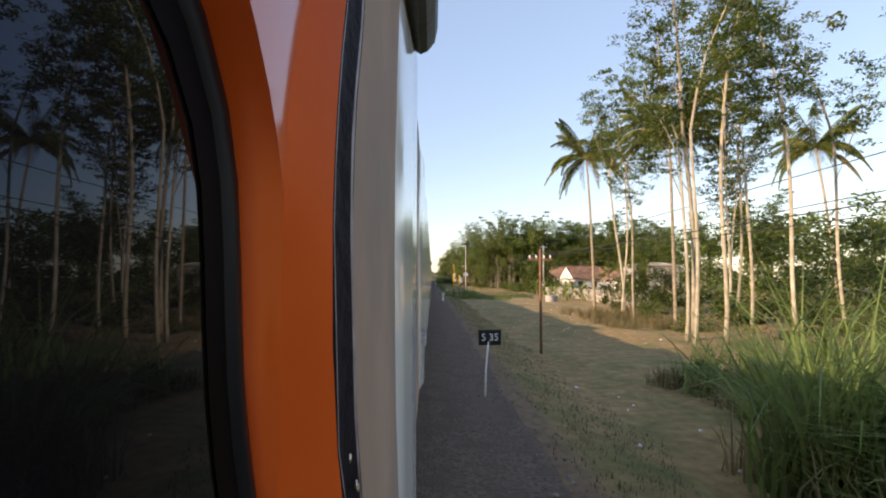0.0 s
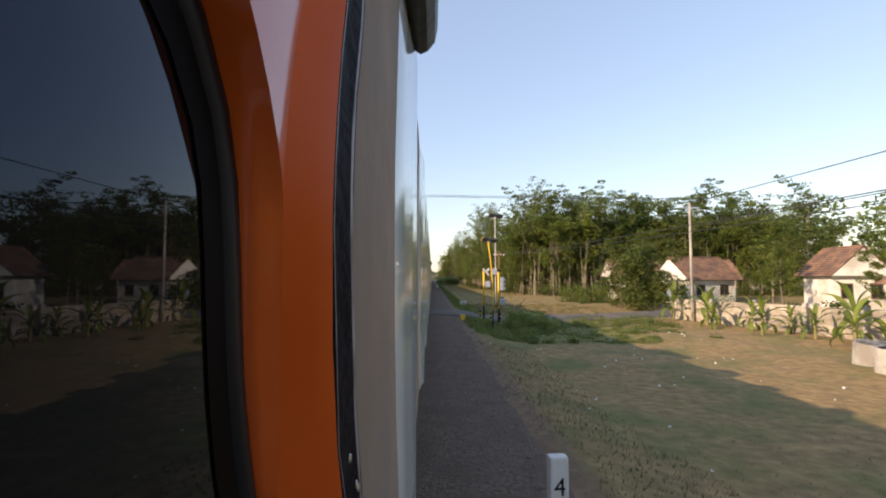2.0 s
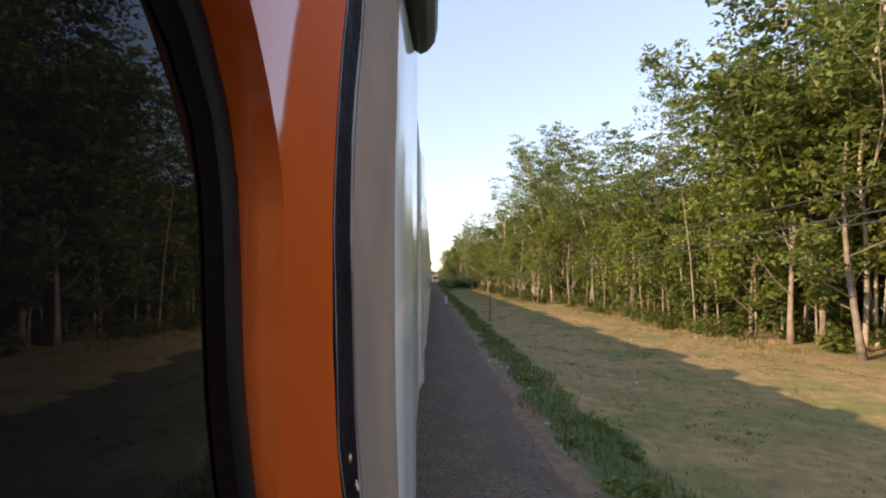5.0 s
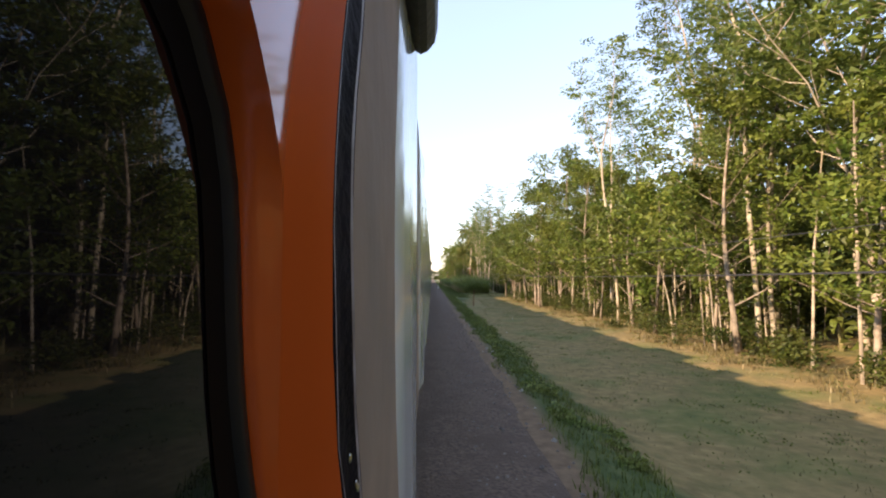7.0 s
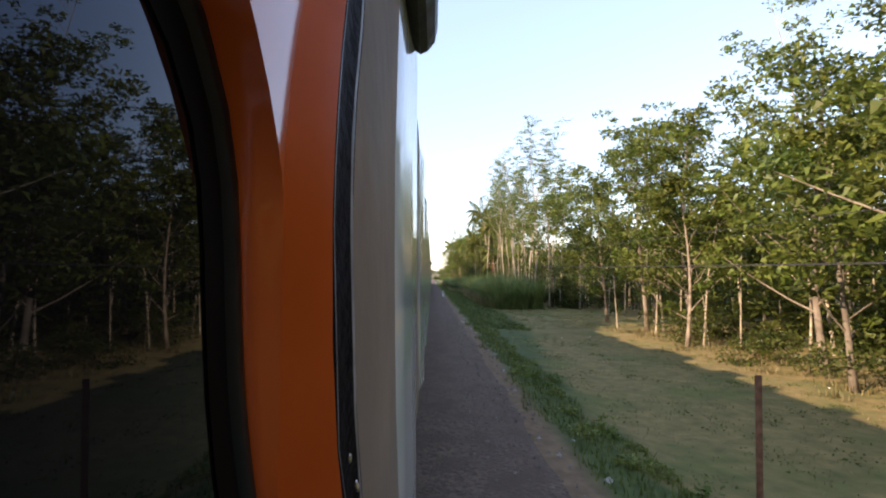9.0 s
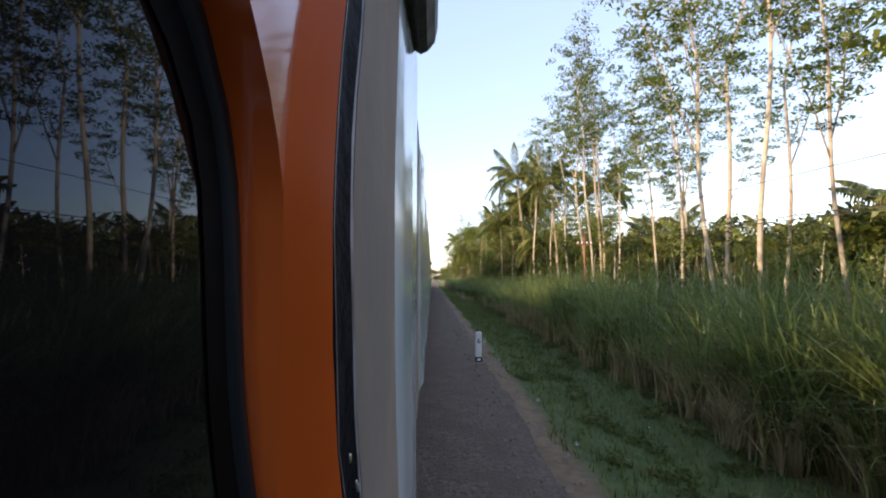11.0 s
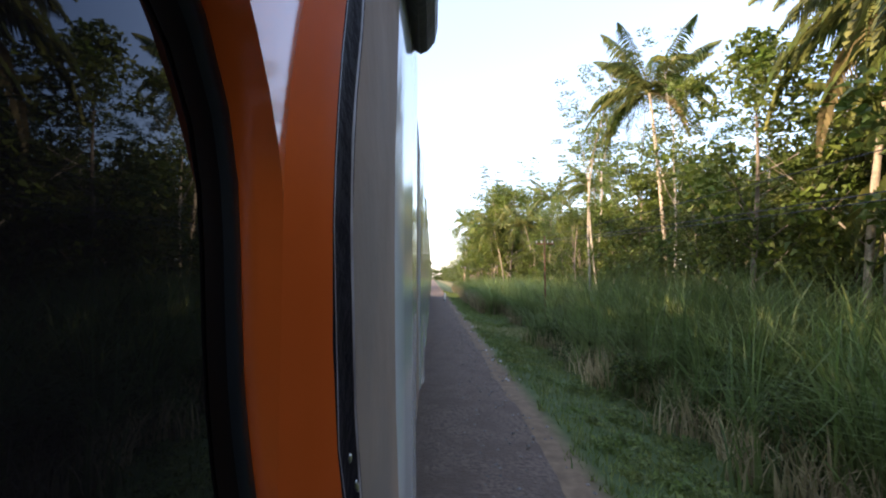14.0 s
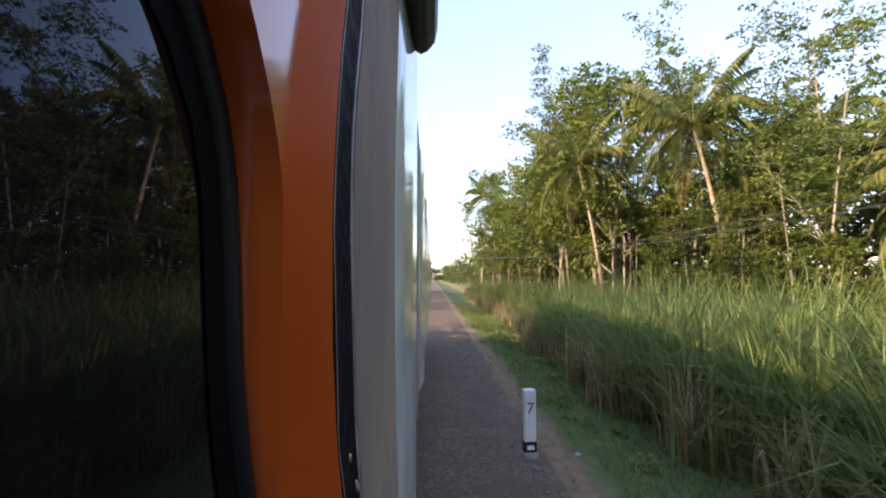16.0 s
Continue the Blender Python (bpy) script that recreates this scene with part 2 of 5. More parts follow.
# ---- trees ----
def make_tree(seed, kind, height):
    """A tree at the origin: Empty > trunk, crown. kind: feather (tall, pale, forking, thin layered plates of leaf), full (the same in full leaf) or broad (dense and leafy nearly to the ground)."""
    g = np.random.default_rng(seed)
    pile = Pile()
    spots, sizes = [], []

    def bough(a, d, length, r0, r1, bend):
        """A bent limb from a along d; returns its points."""
        pts, p, v = [a], Vector(a), Vector(d).normalized()
        n = 4
        for i in range(n):
            v = (v + Vector((g.normal(0, bend), g.normal(0, bend), 0.10))).normalized()
            p = p + v * length / n
            pts.append(p.copy())
        pile.add(*tube(pts, np.linspace(r0, r1, n + 1), 5 if r0 > 0.05 else 3, cap=False))
        return pts, v

    if kind in ("feather", "full", "umbrella"):
        full = kind != "feather"
        r = 0.0042 * height + 0.015
        fork = height * (g.uniform(0.30, 0.42) if full else g.uniform(0.42, 0.58))
        lean = Vector((g.normal(0, 0.035), g.normal(0, 0.035), 1))
        pts = [Vector((lean.x * z + 0.12 * math.sin(z * 0.45 + seed), lean.y * z + 0.12 * math.cos(z * 0.5 + seed), z)) for z in np.linspace(0, fork, 8)]
        pile.add(*tube(pts, [r * (1.3 if i == 0 else 1 - 0.05 * i) for i in range(8)], 9))
        top = pts[-1]
        n1 = int(g.integers(3, 5)) if full else int(g.integers(2, 4))
        for k in range(n1):
            az = 6.28 * k / n1 + g.uniform(-0.5, 0.5)
            out = Vector((math.cos(az), math.sin(az), 0))
            steep = (g.uniform(0.9, 1.7) if full else g.uniform(1.4, 2.6)) if k else 9.0
            ln = (height - fork) * (g.uniform(0.55, 0.75) if k else 0.95)
            limb, v = bough(top - Vector((0, 0, g.uniform(0, 0.12) * height * (k > 0))), out + Vector((0, 0, steep)), ln, r * (0.45 if k else 0.72), r * 0.14, 0.10)
            for q in range(8 if k else 13):
                f = 0.12 + 0.88 * (q + g.uniform(0, 0.6)) / (8 if k else 13)
                j = min(int(f * 4), 3)
                at = limb[j].lerp(limb[j + 1], min(1, f * 4 - j))
                a2 = az + g.uniform(-1.9, 1.9)
                o2 = Vector((math.cos(a2), math.sin(a2), g.uniform(0.35, 1.0)))
                sub, _ = bough(at, o2, height * g.uniform(0.08, 0.16) * (1.55 if full else 1), r * 0.17, r * 0.03, 0.2)
                for s in (1, 2, 3, 4):
                    spots.append(tuple(sub[s] + Vector((g.uniform(-0.5, 0.5), g.uniform(-0.5, 0.5), g.uniform(0.0, 0.3)))))
                    sizes.append(height * (g.uniform(0.025, 0.063) if full else g.uniform(0.017, 0.042)))
        per, squash, leaf, droop, flat = max(18, int((4700 if full else 3600) / len(spots))), 0.27 if full else 0.30, (0.30, 0.125) if full else (0.22, 0.09), 0.12, 0.15 if full else 0.35
        if kind == "umbrella":
            per, leaf, sizes = max(18, int(5200 / len(spots))), (0.46, 0.20), [1.5 * q for q in sizes]
        mat, bark = M["leaf_feather"], M["bark_grey"] if kind == "full" else M["bark_pale"]
    else:
        r = 0.009 * height + 0.02
        pts = [Vector((0.25 * math.sin(z * 0.4 + seed), 0.25 * math.cos(z * 0.33 + seed) - 0.25, z)) for z in np.linspace(0, height * 0.82, 9)]
        pile.add(*tube(pts, [r * (1.3 if i == 0 else 1 - 0.1 * i) for i in range(9)], 8))
        for k in range(17):
            f = 0.16 + 0.80 * (k + g.uniform(0, 0.8)) / 17
            j = min(int(f * 8), 7)
            at = pts[j].lerp(pts[j + 1], min(1, f * 8 - j))
            az = k * 2.4 + g.uniform(-0.5, 0.5)
            reach = height * (0.12 + 0.20 * math.sin(math.pi * min(1, 0.2 + 0.75 * f))) * g.uniform(0.7, 1.25)
            limb, _ = bough(at, Vector((math.cos(az), math.sin(az), g.uniform(0.25, 0.9))), reach, r * 0.4 * (1.1 - f), r * 0.08, 0.15)
            for s in (2, 3, 4):
                spots.append(tuple(limb[s] + Vector((g.uniform(-0.4, 0.4), g.uniform(-0.4, 0.4), g.uniform(-0.3, 0.4)))))
                sizes.append(height * g.uniform(0.045, 0.085))
        for q in range(5):
            spots.append(tuple(pts[-1] + Vector((g.uniform(-0.8, 0.8), g.uniform(-0.8, 0.8), g.uniform(-0.2, 1.0)))))
            sizes.append(height * 0.06)
        per, squash, leaf, droop, flat = max(60, int(5200 / len(spots))), 0.62, (0.265, 0.125), 0.3, 0.12
        mat, bark = M["leaf_broad"], M["bark_brown"]
    root = thing("tree", Matrix(), "tree", "tree")
    part("trunk", pile.mesh("trunk", bark, True), None, root)
    v, f = leaves(clusters(spots, sizes, per, squash, g), leaf[0], leaf[1], droop, g, flat)
    part("crown", mesh_of("crown", v, f, mat), None, root)
    return root


def frond_mesh(seed, length, rise, sag, mat):
    """An arching palm frond along +x: midrib with two rows of hanging leaflets."""
    g = np.random.default_rng(seed)
    n = 35
    s = np.linspace(0, 1, n)
    px = length * (s - 0.18 * sag * s ** 2)
    pz = length * (rise * s - sag * s ** 2.1)
    rib = np.stack([px, np.zeros(n), pz], 1)
    pile = Pile().add(*tube(rib[::7].tolist() + [rib[-1].tolist()], np.linspace(0.05, 0.008, 6), 4, cap=False))
    for i in range(3, n):
        for sd in (-1, 1):
            ll = length * 0.235 * math.sin(math.pi * (0.12 + 0.83 * s[i])) * g.uniform(0.8, 1.15)
            d = Vector((0.55, sd * 0.85, -0.28 - 0.45 * s[i] - g.uniform(0, 0.35))).normalized() * ll
            p = Vector(rib[i])
            w = Vector((0.07, 0, 0.025))
            m = p + d * 0.5 + Vector((0, 0, 0.05 * ll))
            e = p + d + Vector((0, 0, -0.22 * ll))
            pile.add([p - w * 0.6, p + w * 0.6, m + w, m - w, e], [(0, 1, 2, 3), (3, 2, 4)])
    return pile.mesh("frond", mat)


FRONDS = [frond_mesh(1, 4.4, 1.35, 0.6, M["leaf_palm"]), frond_mesh(2, 4.9, 0.85, 0.85, M["leaf_palm"]),
          frond_mesh(3, 4.8, 0.25, 0.95, M["leaf_palm"]), frond_mesh(4, 4.0, -0.35, 0.75, M["leaf_palm_dry"])]


def make_palm(seed, height, lean):
    g = np.random.default_rng(seed)
    az = g.uniform(0, 6.28)
    pts = [(lean * math.cos(az) * s ** 1.6, lean * math.sin(az) * s ** 1.6, height * s) for s in np.linspace(0, 1, 14)]
    root = thing("palm_tree", Matrix(), "coconut palm with a slender ringed trunk", "palm tree")
    radii = [0.155 * (1.5 if i == 0 else 1) * (1 - 0.45 * i / 13) * (1.06 if i % 2 else 1) for i in range(14)]
    part("trunk", tube_mesh("trunk", pts, radii, M["bark_palm"], 9), None, root)
    top = Vector(pts[-1])
    for k in range(25):
        f = k / 25
        me = FRONDS[0] if f < 0.28 else FRONDS[1] if f < 0.58 else FRONDS[2] if f < 0.93 else FRONDS[3]
        ob = part("frond", me, None, root)
        ob.matrix_basis = Matrix.Translation(top + Vector((0, 0, 0.25 * (1 - f)))) @ pose(0, 0, 0, g.uniform(-12, 12), g.uniform(-14, 14), k * 137.5 + g.uniform(-12, 12))
    return root


def banana_leaf(seed, length, bend):
    g = np.random.default_rng(seed)
    vs, fs = [], []
    n = 10
    for i in range(n):
        s = i / (n - 1)
        w = 0.17 * math.sin(math.pi * min(0.98, 0.06 + 0.94 * s)) ** 0.7
        x = length * (math.sin(bend * s) / bend)
        z = length * ((1 - math.cos(bend * s)) / bend) * -1 + length * 0.95 * s * (1 - 0.45 * s)
        vs += [(x, -w, z + 0.10 * w + g.uniform(-0.03, 0.03)), (x, 0, z - 0.04), (x, w, z + 0.10 * w + g.uniform(-0.03, 0.03))]
        if i:
            a = 3 * i
            fs += [(a - 3, a - 2, a + 1, a), (a - 2, a - 1, a + 2, a + 1)]
    return mesh_of("leaf", vs, fs, M["leaf_banana"])


BANANA = [banana_leaf(1, 1.8, 0.5), banana_leaf(2, 1.9, 0.9), banana_leaf(3, 1.6, 1.4)]


def make_banana(seed):
    g = np.random.default_rng(seed)
    root = thing("banana_plant", Matrix(), "banana plant with broad bright green leaves", "banana plant")
    part("stem", tube_mesh("stem", [(0, 0, 0), (0.03, 0, 0.8), (0.02, 0.03, 1.7)], [0.11, 0.085, 0.05], M["bark_banana"], 8), None, root)
    for k in range(11):
        ob = part("leaf", BANANA[min(2, k // 3)], None, root)
        ob.matrix_basis = Matrix.Translation((0.02, 0.03, 1.72 - 0.05 * k)) @ pose(0, 0, 0, g.uniform(-14, 14), -48 + 10 * k + g.uniform(-10, 10), k * 137 + g.uniform(-20, 20)) @ Matrix.Scale(g.uniform(0.7, 1.05), 4)
    return root

# ---- ground ----
def lay(x, y):
    """Height of the ground: the formation, its shoulder, and the lower land beside it."""
    x, y = np.asarray(x, float), np.asarray(y, float)
    t = np.clip((x - 1.9) / 2.4, 0, 1)
    s = np.clip((-5.2 - x) / 2.4, 0, 1)
    low = -0.42 * (t * t * (3 - 2 * t)) - 0.42 * (s * s * (3 - 2 * s))
    bumps = 0.07 * np.sin(0.43 * y + 0.6 * x) * np.sin(0.31 * x - 0.17 * y)
    return low - 0.06 + bumps * np.clip((x - 2.2) / 1.5, 0, 1) * np.clip((40 - x) / 10, 0, 1)


def ground_material():
    """Dry earth with worn grass: dirt where people walk beside the line, greener along the ballast and at the wood's edge."""
    m = bpy.data.materials.new("earth")
    m.use_nodes = True
    nt = m.node_tree
    n, l = nt.nodes, nt.links
    b = n["Principled BSDF"]
    geo = n.new("ShaderNodeNewGeometry")

    def noise_at(scale, detail=5):
        t = n.new("ShaderNodeTexNoise")
        t.inputs["Scale"].default_value, t.inputs["Detail"].default_value = scale, detail
        l.new(geo.outputs["Position"], t.inputs["Vector"])
        return t.outputs["Fac"]

    def ramp(fac, stops):
        r = n.new("ShaderNodeValToRGB")
        while len(r.color_ramp.elements) < len(stops):
            r.color_ramp.elements.new(0.5)
        for e, (p, c) in zip(r.color_ramp.elements, stops):
            e.position, e.color = p, (*c, 1)
        l.new(fac, r.inputs["Fac"])
        return r.outputs["Color"]

    def mix(fac, a, c):
        x = n.new("ShaderNodeMixRGB")
        l.new(fac, x.inputs["Fac"])
        l.new(a, x.inputs["Color1"])
        l.new(c, x.inputs["Color2"])
        return x.outputs["Color"]
    dirt = ramp(noise_at(3.5), [(0.3, (0.19, 0.12, 0.048)), (0.55, (0.31, 0.198, 0.08)), (0.75, (0.42, 0.28, 0.12))])
    green = ramp(noise_at(2.2), [(0.3, (0.07, 0.10, 0.02)), (0.6, (0.15, 0.155, 0.04)), (0.8, (0.25, 0.205, 0.075))])
    patch = ramp(noise_at(0.45, 6), [(0.47, (0.02, 0.02, 0.02)), (0.66, (0.8, 0.8, 0.8))])
    col = mix(patch, dirt, green)
    sep = n.new("ShaderNodeSeparateXYZ")
    l.new(geo.outputs["Position"], sep.inputs[0])
    far = n.new("ShaderNodeMapRange")              # greener land past the crossing
    far.inputs["From Min"].default_value, far.inputs["From Max"].default_value = 84, 200
    far.inputs["To Max"].default_value = 0.42
    l.new(sep.outputs["Y"], far.inputs["Value"])
    col = mix(far.outputs["Result"], col, green)
    lush = ramp(noise_at(4.0), [(0.3, (0.04, 0.068, 0.014)), (0.55, (0.07, 0.10, 0.024)), (0.75, (0.12, 0.125, 0.042))])

    def step(socket, low, high, to_low=0.0, to_high=1.0):
        r = n.new("ShaderNodeMapRange")
        r.inputs["From Min"].default_value, r.inputs["From Max"].default_value = low, high
        r.inputs["To Min"].default_value, r.inputs["To Max"].default_value = to_low, to_high
        l.new(socket, r.inputs["Value"])
        return r.outputs["Result"]

    def maths(op, a, c):
        x = n.new("ShaderNodeMath")
        x.operation = op
        l.new(a, x.inputs[0])
        l.new(c, x.inputs[1])
        return x.outputs[0]
    # the grassy verge: a narrow strip that widens past the open ground
    width = step(sep.outputs["Y"], 200, 226, 3.3, 6.0)
    ragged = maths('ADD', width, step(noise_at(1.1), 0.3, 0.7, -0.5, 0.5))
    verge = step(maths('SUBTRACT', ragged, sep.outputs["X"]), -0.2, 0.35)
    verge = maths('MULTIPLY', verge, step(sep.outputs["Y"], 82, 92, 0.2, 1.0))
    weedy = maths('MULTIPLY', step(sep.outputs["Y"], 62.5, 66.5, 0.0, 0.8), step(sep.outputs["Y"], 76, 75))
    weedy = maths('MULTIPLY', weedy, step(sep.outputs["X"], -9, -5))
    col = mix(maths('MULTIPLY', weedy, step(sep.outputs["X"], 13, 9)), col, green)
    # a trodden path through the verge
    trail = maths('MULTIPLY', step(sep.outputs["Y"], 321.4, 322.8, 0.0, 0.35), step(sep.outputs["Y"], 327.6, 326.0))
    trail = maths('ADD', trail, maths('MULTIPLY', step(sep.outputs["Y"], 276.6, 278.0, 0.0, 0.5), step(sep.outputs["Y"], 281.6, 280.2)))
    trail = maths('MULTIPLY', trail, step(sep.outputs["X"], 16, 12))
    trail = maths('MULTIPLY', trail, step(sep.outputs["X"], -9, -5))
    verge = maths('MULTIPLY', verge, step(sep.outputs["X"], -9, -5))
    col = mix(maths('SUBTRACT', verge, trail), col, lush)
    col = mix(trail, col, dirt)
    bare = n.new("ShaderNodeMapRange")
    bare.inputs["From Min"].default_value, bare.inputs["From Max"].default_value = 1.92, 2.25
    l.new(sep.outputs["X"], bare.inputs["Value"])
    beyond = step(sep.outputs["X"], -5.6, -7.0)
    fringe = ramp(noise_at(6.0), [(0.3, (0.14, 0.088, 0.05)), (0.7, (0.24, 0.155, 0.09))])
    col = mix(maths('MAXIMUM', bare.outputs["Result"], beyond), fringe, col)
    l.new(col, b.inputs["Base Color"])
    b.inputs["Roughness"].default_value = 0.95
    bp = n.new("ShaderNodeBump")
    bp.inputs["Strength"].default_value, bp.inputs["Distance"].default_value = 0.3, 0.05
    l.new(noise_at(9, 6), bp.inputs["Height"])
    l.new(bp.outputs["Normal"], b.inputs["Normal"])
    return m


xs = np.concatenate([[-2500, -400, -90, -30, -12, -7.6, -6.2, -5.2, 1.2], np.linspace(1.9, 4.3, 9), np.arange(4.8, 16, 0.8), [18, 22, 28, 36, 60, 140, 500, 2500]])
ys = np.concatenate([[-2500, -300, -60], np.arange(-20, 480, 1.2), [520, 640, 1000, 3000]])
gx, gy = np.meshgrid(xs, ys)
gv = np.stack([gx, gy, lay(gx, gy)], 2).reshape(-1, 3)
ii = np.arange((len(ys) - 1) * len(xs)).reshape(len(ys) - 1, len(xs))[:, :-1].ravel()
gf = np.stack([ii, ii + 1, ii + 1 + len(xs), ii + len(xs)], 1)
ground = new("ground", mesh_of("ground", gv, gf, ground_material(), smooth=True))
tagged(ground, "dry brown earth with patches of worn grass beside the railway", "ground", kind="structure")

# ballast bed: one long low bank with a ragged shoulder
prof = [(-5.1, -0.08), (-4.6, 0.0), (-3.4, 0.05), (-1.72, 0.08), (-0.2, 0.05), (0.6, 0.02), (1.1, 0.0), (1.5, -0.03), (1.82, -0.10)]
by = np.arange(-60, 640, 1.0)
bv, bf = [], []
for k, yy in enumerate(by):
    for j, (px, pz) in enumerate(prof):
        wob = 0.10 * math.sin(yy * 0.9 + 1.3) + 0.08 * math.sin(yy * 2.7) if j == len(prof) - 1 else 0
        bv.append((px + wob, yy, pz))
for k in range(len(by) - 1):
    for j in range(len(prof) - 1):
        a = k * len(prof) + j
        bf.append((a, a + 1, a + 1 + len(prof), a + len(prof)))
ballast = new("ballast_bed", mesh_of("ballast_bed", bv, bf, M["ballast"]))
tagged(ballast, "grey-brown crushed stone ballast bed of the railway", "ballast", kind="structure")


def stones(name, count, x0, x1, y0, y1, size, z, mat, g):
    """Loose stones: squashed eight-sided lumps, each turned its own way."""
    p = np.stack([g.uniform(x0, x1, count), g.uniform(y0, y1, count), np.zeros(count)], 1)
    p[:, 2] = z if z is not None else lay(p[:, 0], p[:, 1])
    base = np.array([(1, 0, 0), (0, 1, 0), (-1, 0, 0), (0, -1, 0), (0, 0, 0.75), (0, 0, -0.6)], float)
    a = g.uniform(0, 6.28, count)
    r = size * g.uniform(0.5, 1.3, (count, 1, 1)) * g.uniform(0.7, 1.3, (count, 6, 1))
    rot = np.stack([np.stack([np.cos(a), -np.sin(a), 0 * a], 1), np.stack([np.sin(a), np.cos(a), 0 * a], 1), np.stack([0 * a, 0 * a, 1 + 0 * a], 1)], 1)
    v = np.einsum("nij,kj->nki", rot, base) * r + p[:, None, :]
    f = np.array([(0, 1, 4), (1, 2, 4), (2, 3, 4), (3, 0, 4), (1, 0, 5), (2, 1, 5), (3, 2, 5), (0, 3, 5)])
    faces = (f[None] + 6 * np.arange(count)[:, None, None]).reshape(-1, 3)
    return tagged(new(name, mesh_of(name, v.reshape(-1, 3), faces, mat)), kind="stuff")


g = np.random.default_rng(3)
tagged(stones("ballast_stones", 9000, -0.2, 1.95, -2, 380, 0.032, 0.015, M["stone"], g), "loose crushed stones on the ballast shoulder", "ballast stones")
for x in (-1.72 - 0.56, -1.72 + 0.56):
    rail = part("rail", boxes((x - 0.035, x + 0.035, -60, 640, 0.19, 0.225), (x - 0.008, x + 0.008, -60, 640, 0.10, 0.19), (x - 0.06, x + 0.06, -60, 640, 0.085, 0.10)), M["rust"])
    tagged(rail, "rusty brown steel running rail", "rail", "rails", "structure")

# ---- low plants as stuff ----
def blades(name, pts, height, width, arch, mat, g, label, category, segs=3):
    """Bent grass blades rooted at pts (n, 3)."""
    n = len(pts)
    az = g.uniform(0, 6.28, n)
    d = np.stack([np.cos(az), np.sin(az), 0 * az], 1)
    sd = np.stack([-np.sin(az), np.cos(az), 0 * az], 1)
    h = height * g.uniform(0.55, 1.2, n)
    ar = arch * g.uniform(0.2, 1.3, n)
    w = width * g.uniform(0.7, 1.3, n)
    rows = []
    for i in range(segs + 1):
        s = i / segs
        c = pts + d * (ar * h * s ** 2)[:, None]
        c[:, 2] += h * (s - 0.42 * ar * s ** 3)
        ww = (w * (1 - 0.93 * s ** 1.5) / 2)[:, None]
        rows += [c - sd * ww, c + sd * ww]
    v = np.stack(rows, 1).reshape(-1, 3)
    k = 2 * (segs + 1)
    f = np.array([(2 * i, 2 * i + 1, 2 * i + 3, 2 * i + 2) for i in range(segs)])
    faces = (f[None] + k * np.arange(n)[:, None, None]).reshape(-1, 4)
    return tagged(new(name, mesh_of(name, v, faces, mat)), label, category, kind="stuff")


def scatter(n, x0, x1, y0, y1, g, clump=0.0, edge=0.0):
    """Roots on the ground, gathered into clumps, with a ragged near edge."""
    x, y = g.uniform(x0, x1, n), g.uniform(y0, y1, n)
    if clump:
        m = max(4, int((x1 - x0) * (y1 - y0) * clump))
        cx, cy = g.uniform(x0, x1, m), g.uniform(y0, y1, m)
        k = g.integers(0, m, n)
        x, y = cx[k] + g.normal(0, 0.16, n), cy[k] + g.normal(0, 0.16, n)
    if edge:
        x = x + edge * (np.sin(y * 0.8) + np.sin(y * 2.3 + 1)) / 2
    return np.stack([x, y, lay(x, y) - 0.02], 1)


g = np.random.default_rng(11)
LUSH = "lush green grass along the edge of the ballast"
blades("grass_verge", scatter(28000, 2.0, 3.3, 84, 218, g, 0.0, 0.3), 0.17, 0.026, 0.5, M["grass"], g, LUSH, "grass", 1)
blades("grass_verge", scatter(30000, 2.1, 5.6, 218, 300, g, 0.0, 0.25), 0.19, 0.030, 0.6, M["grass"], g, LUSH, "grass", 1)
blades("grass_verge", scatter(9000, 2.1, 5.4, 300, 322, g, 0.0, 0.25), 0.19, 0.030, 0.6, M["grass"], g, LUSH, "grass", 1)
blades("grass_verge", scatter(21000, 2.1, 5.6, 327, 385, g, 0.0, 0.25), 0.19, 0.030, 0.6, M["grass"], g, LUSH, "grass", 1)
blades("grass_verge", scatter(3000, 2.1, 5.6, 321.6, 327.4, g, 0.0, 0.25), 0.14, 0.028, 0.6, M["grass"], g, "trodden green grass where a path crosses the verge", "grass", 1)
blades("grass_verge", scatter(5500, 2.4, 11.0, 64.5, 75, g, 4.0, 0.2), 0.16, 0.022, 0.8, M["grass"], g, "weedy green grass by the level crossing", "grass", 2)
blades("scrub_grass", scatter(15000, 5.4, 14, 219, 242, g, 9.0, 0.2), 0.13, 0.026, 0.9, M["grass"], g, "scrubby grass on shaded earth by the wood", "grass", 1)
blades("scrub_grass", scatter(9000, 3.0, 14, 12, 64, g, 0.0), 0.06, 0.024, 0.8, M["grass"], g, "scattered green weeds on bare earth", "grass", 1)
DRY = "dry yellowed grass tufts on bare earth"
blades("dry_grass", scatter(12000, 4.0, 19, 0, 64, g, 0.0), 0.07, 0.018, 0.7, M["grass_dry"], g, DRY, "grass", 1)
blades("dry_grass", scatter(20000, 3.6, 15, 80, 160, g, 7), 0.09, 0.024, 0.7, M["grass_dry"], g, DRY, "grass", 1)
blades("dry_grass", scatter(16000, 3.6, 12, 160, 218, g, 7), 0.09, 0.024, 0.7, M["grass_dry"], g, DRY, "grass", 1)

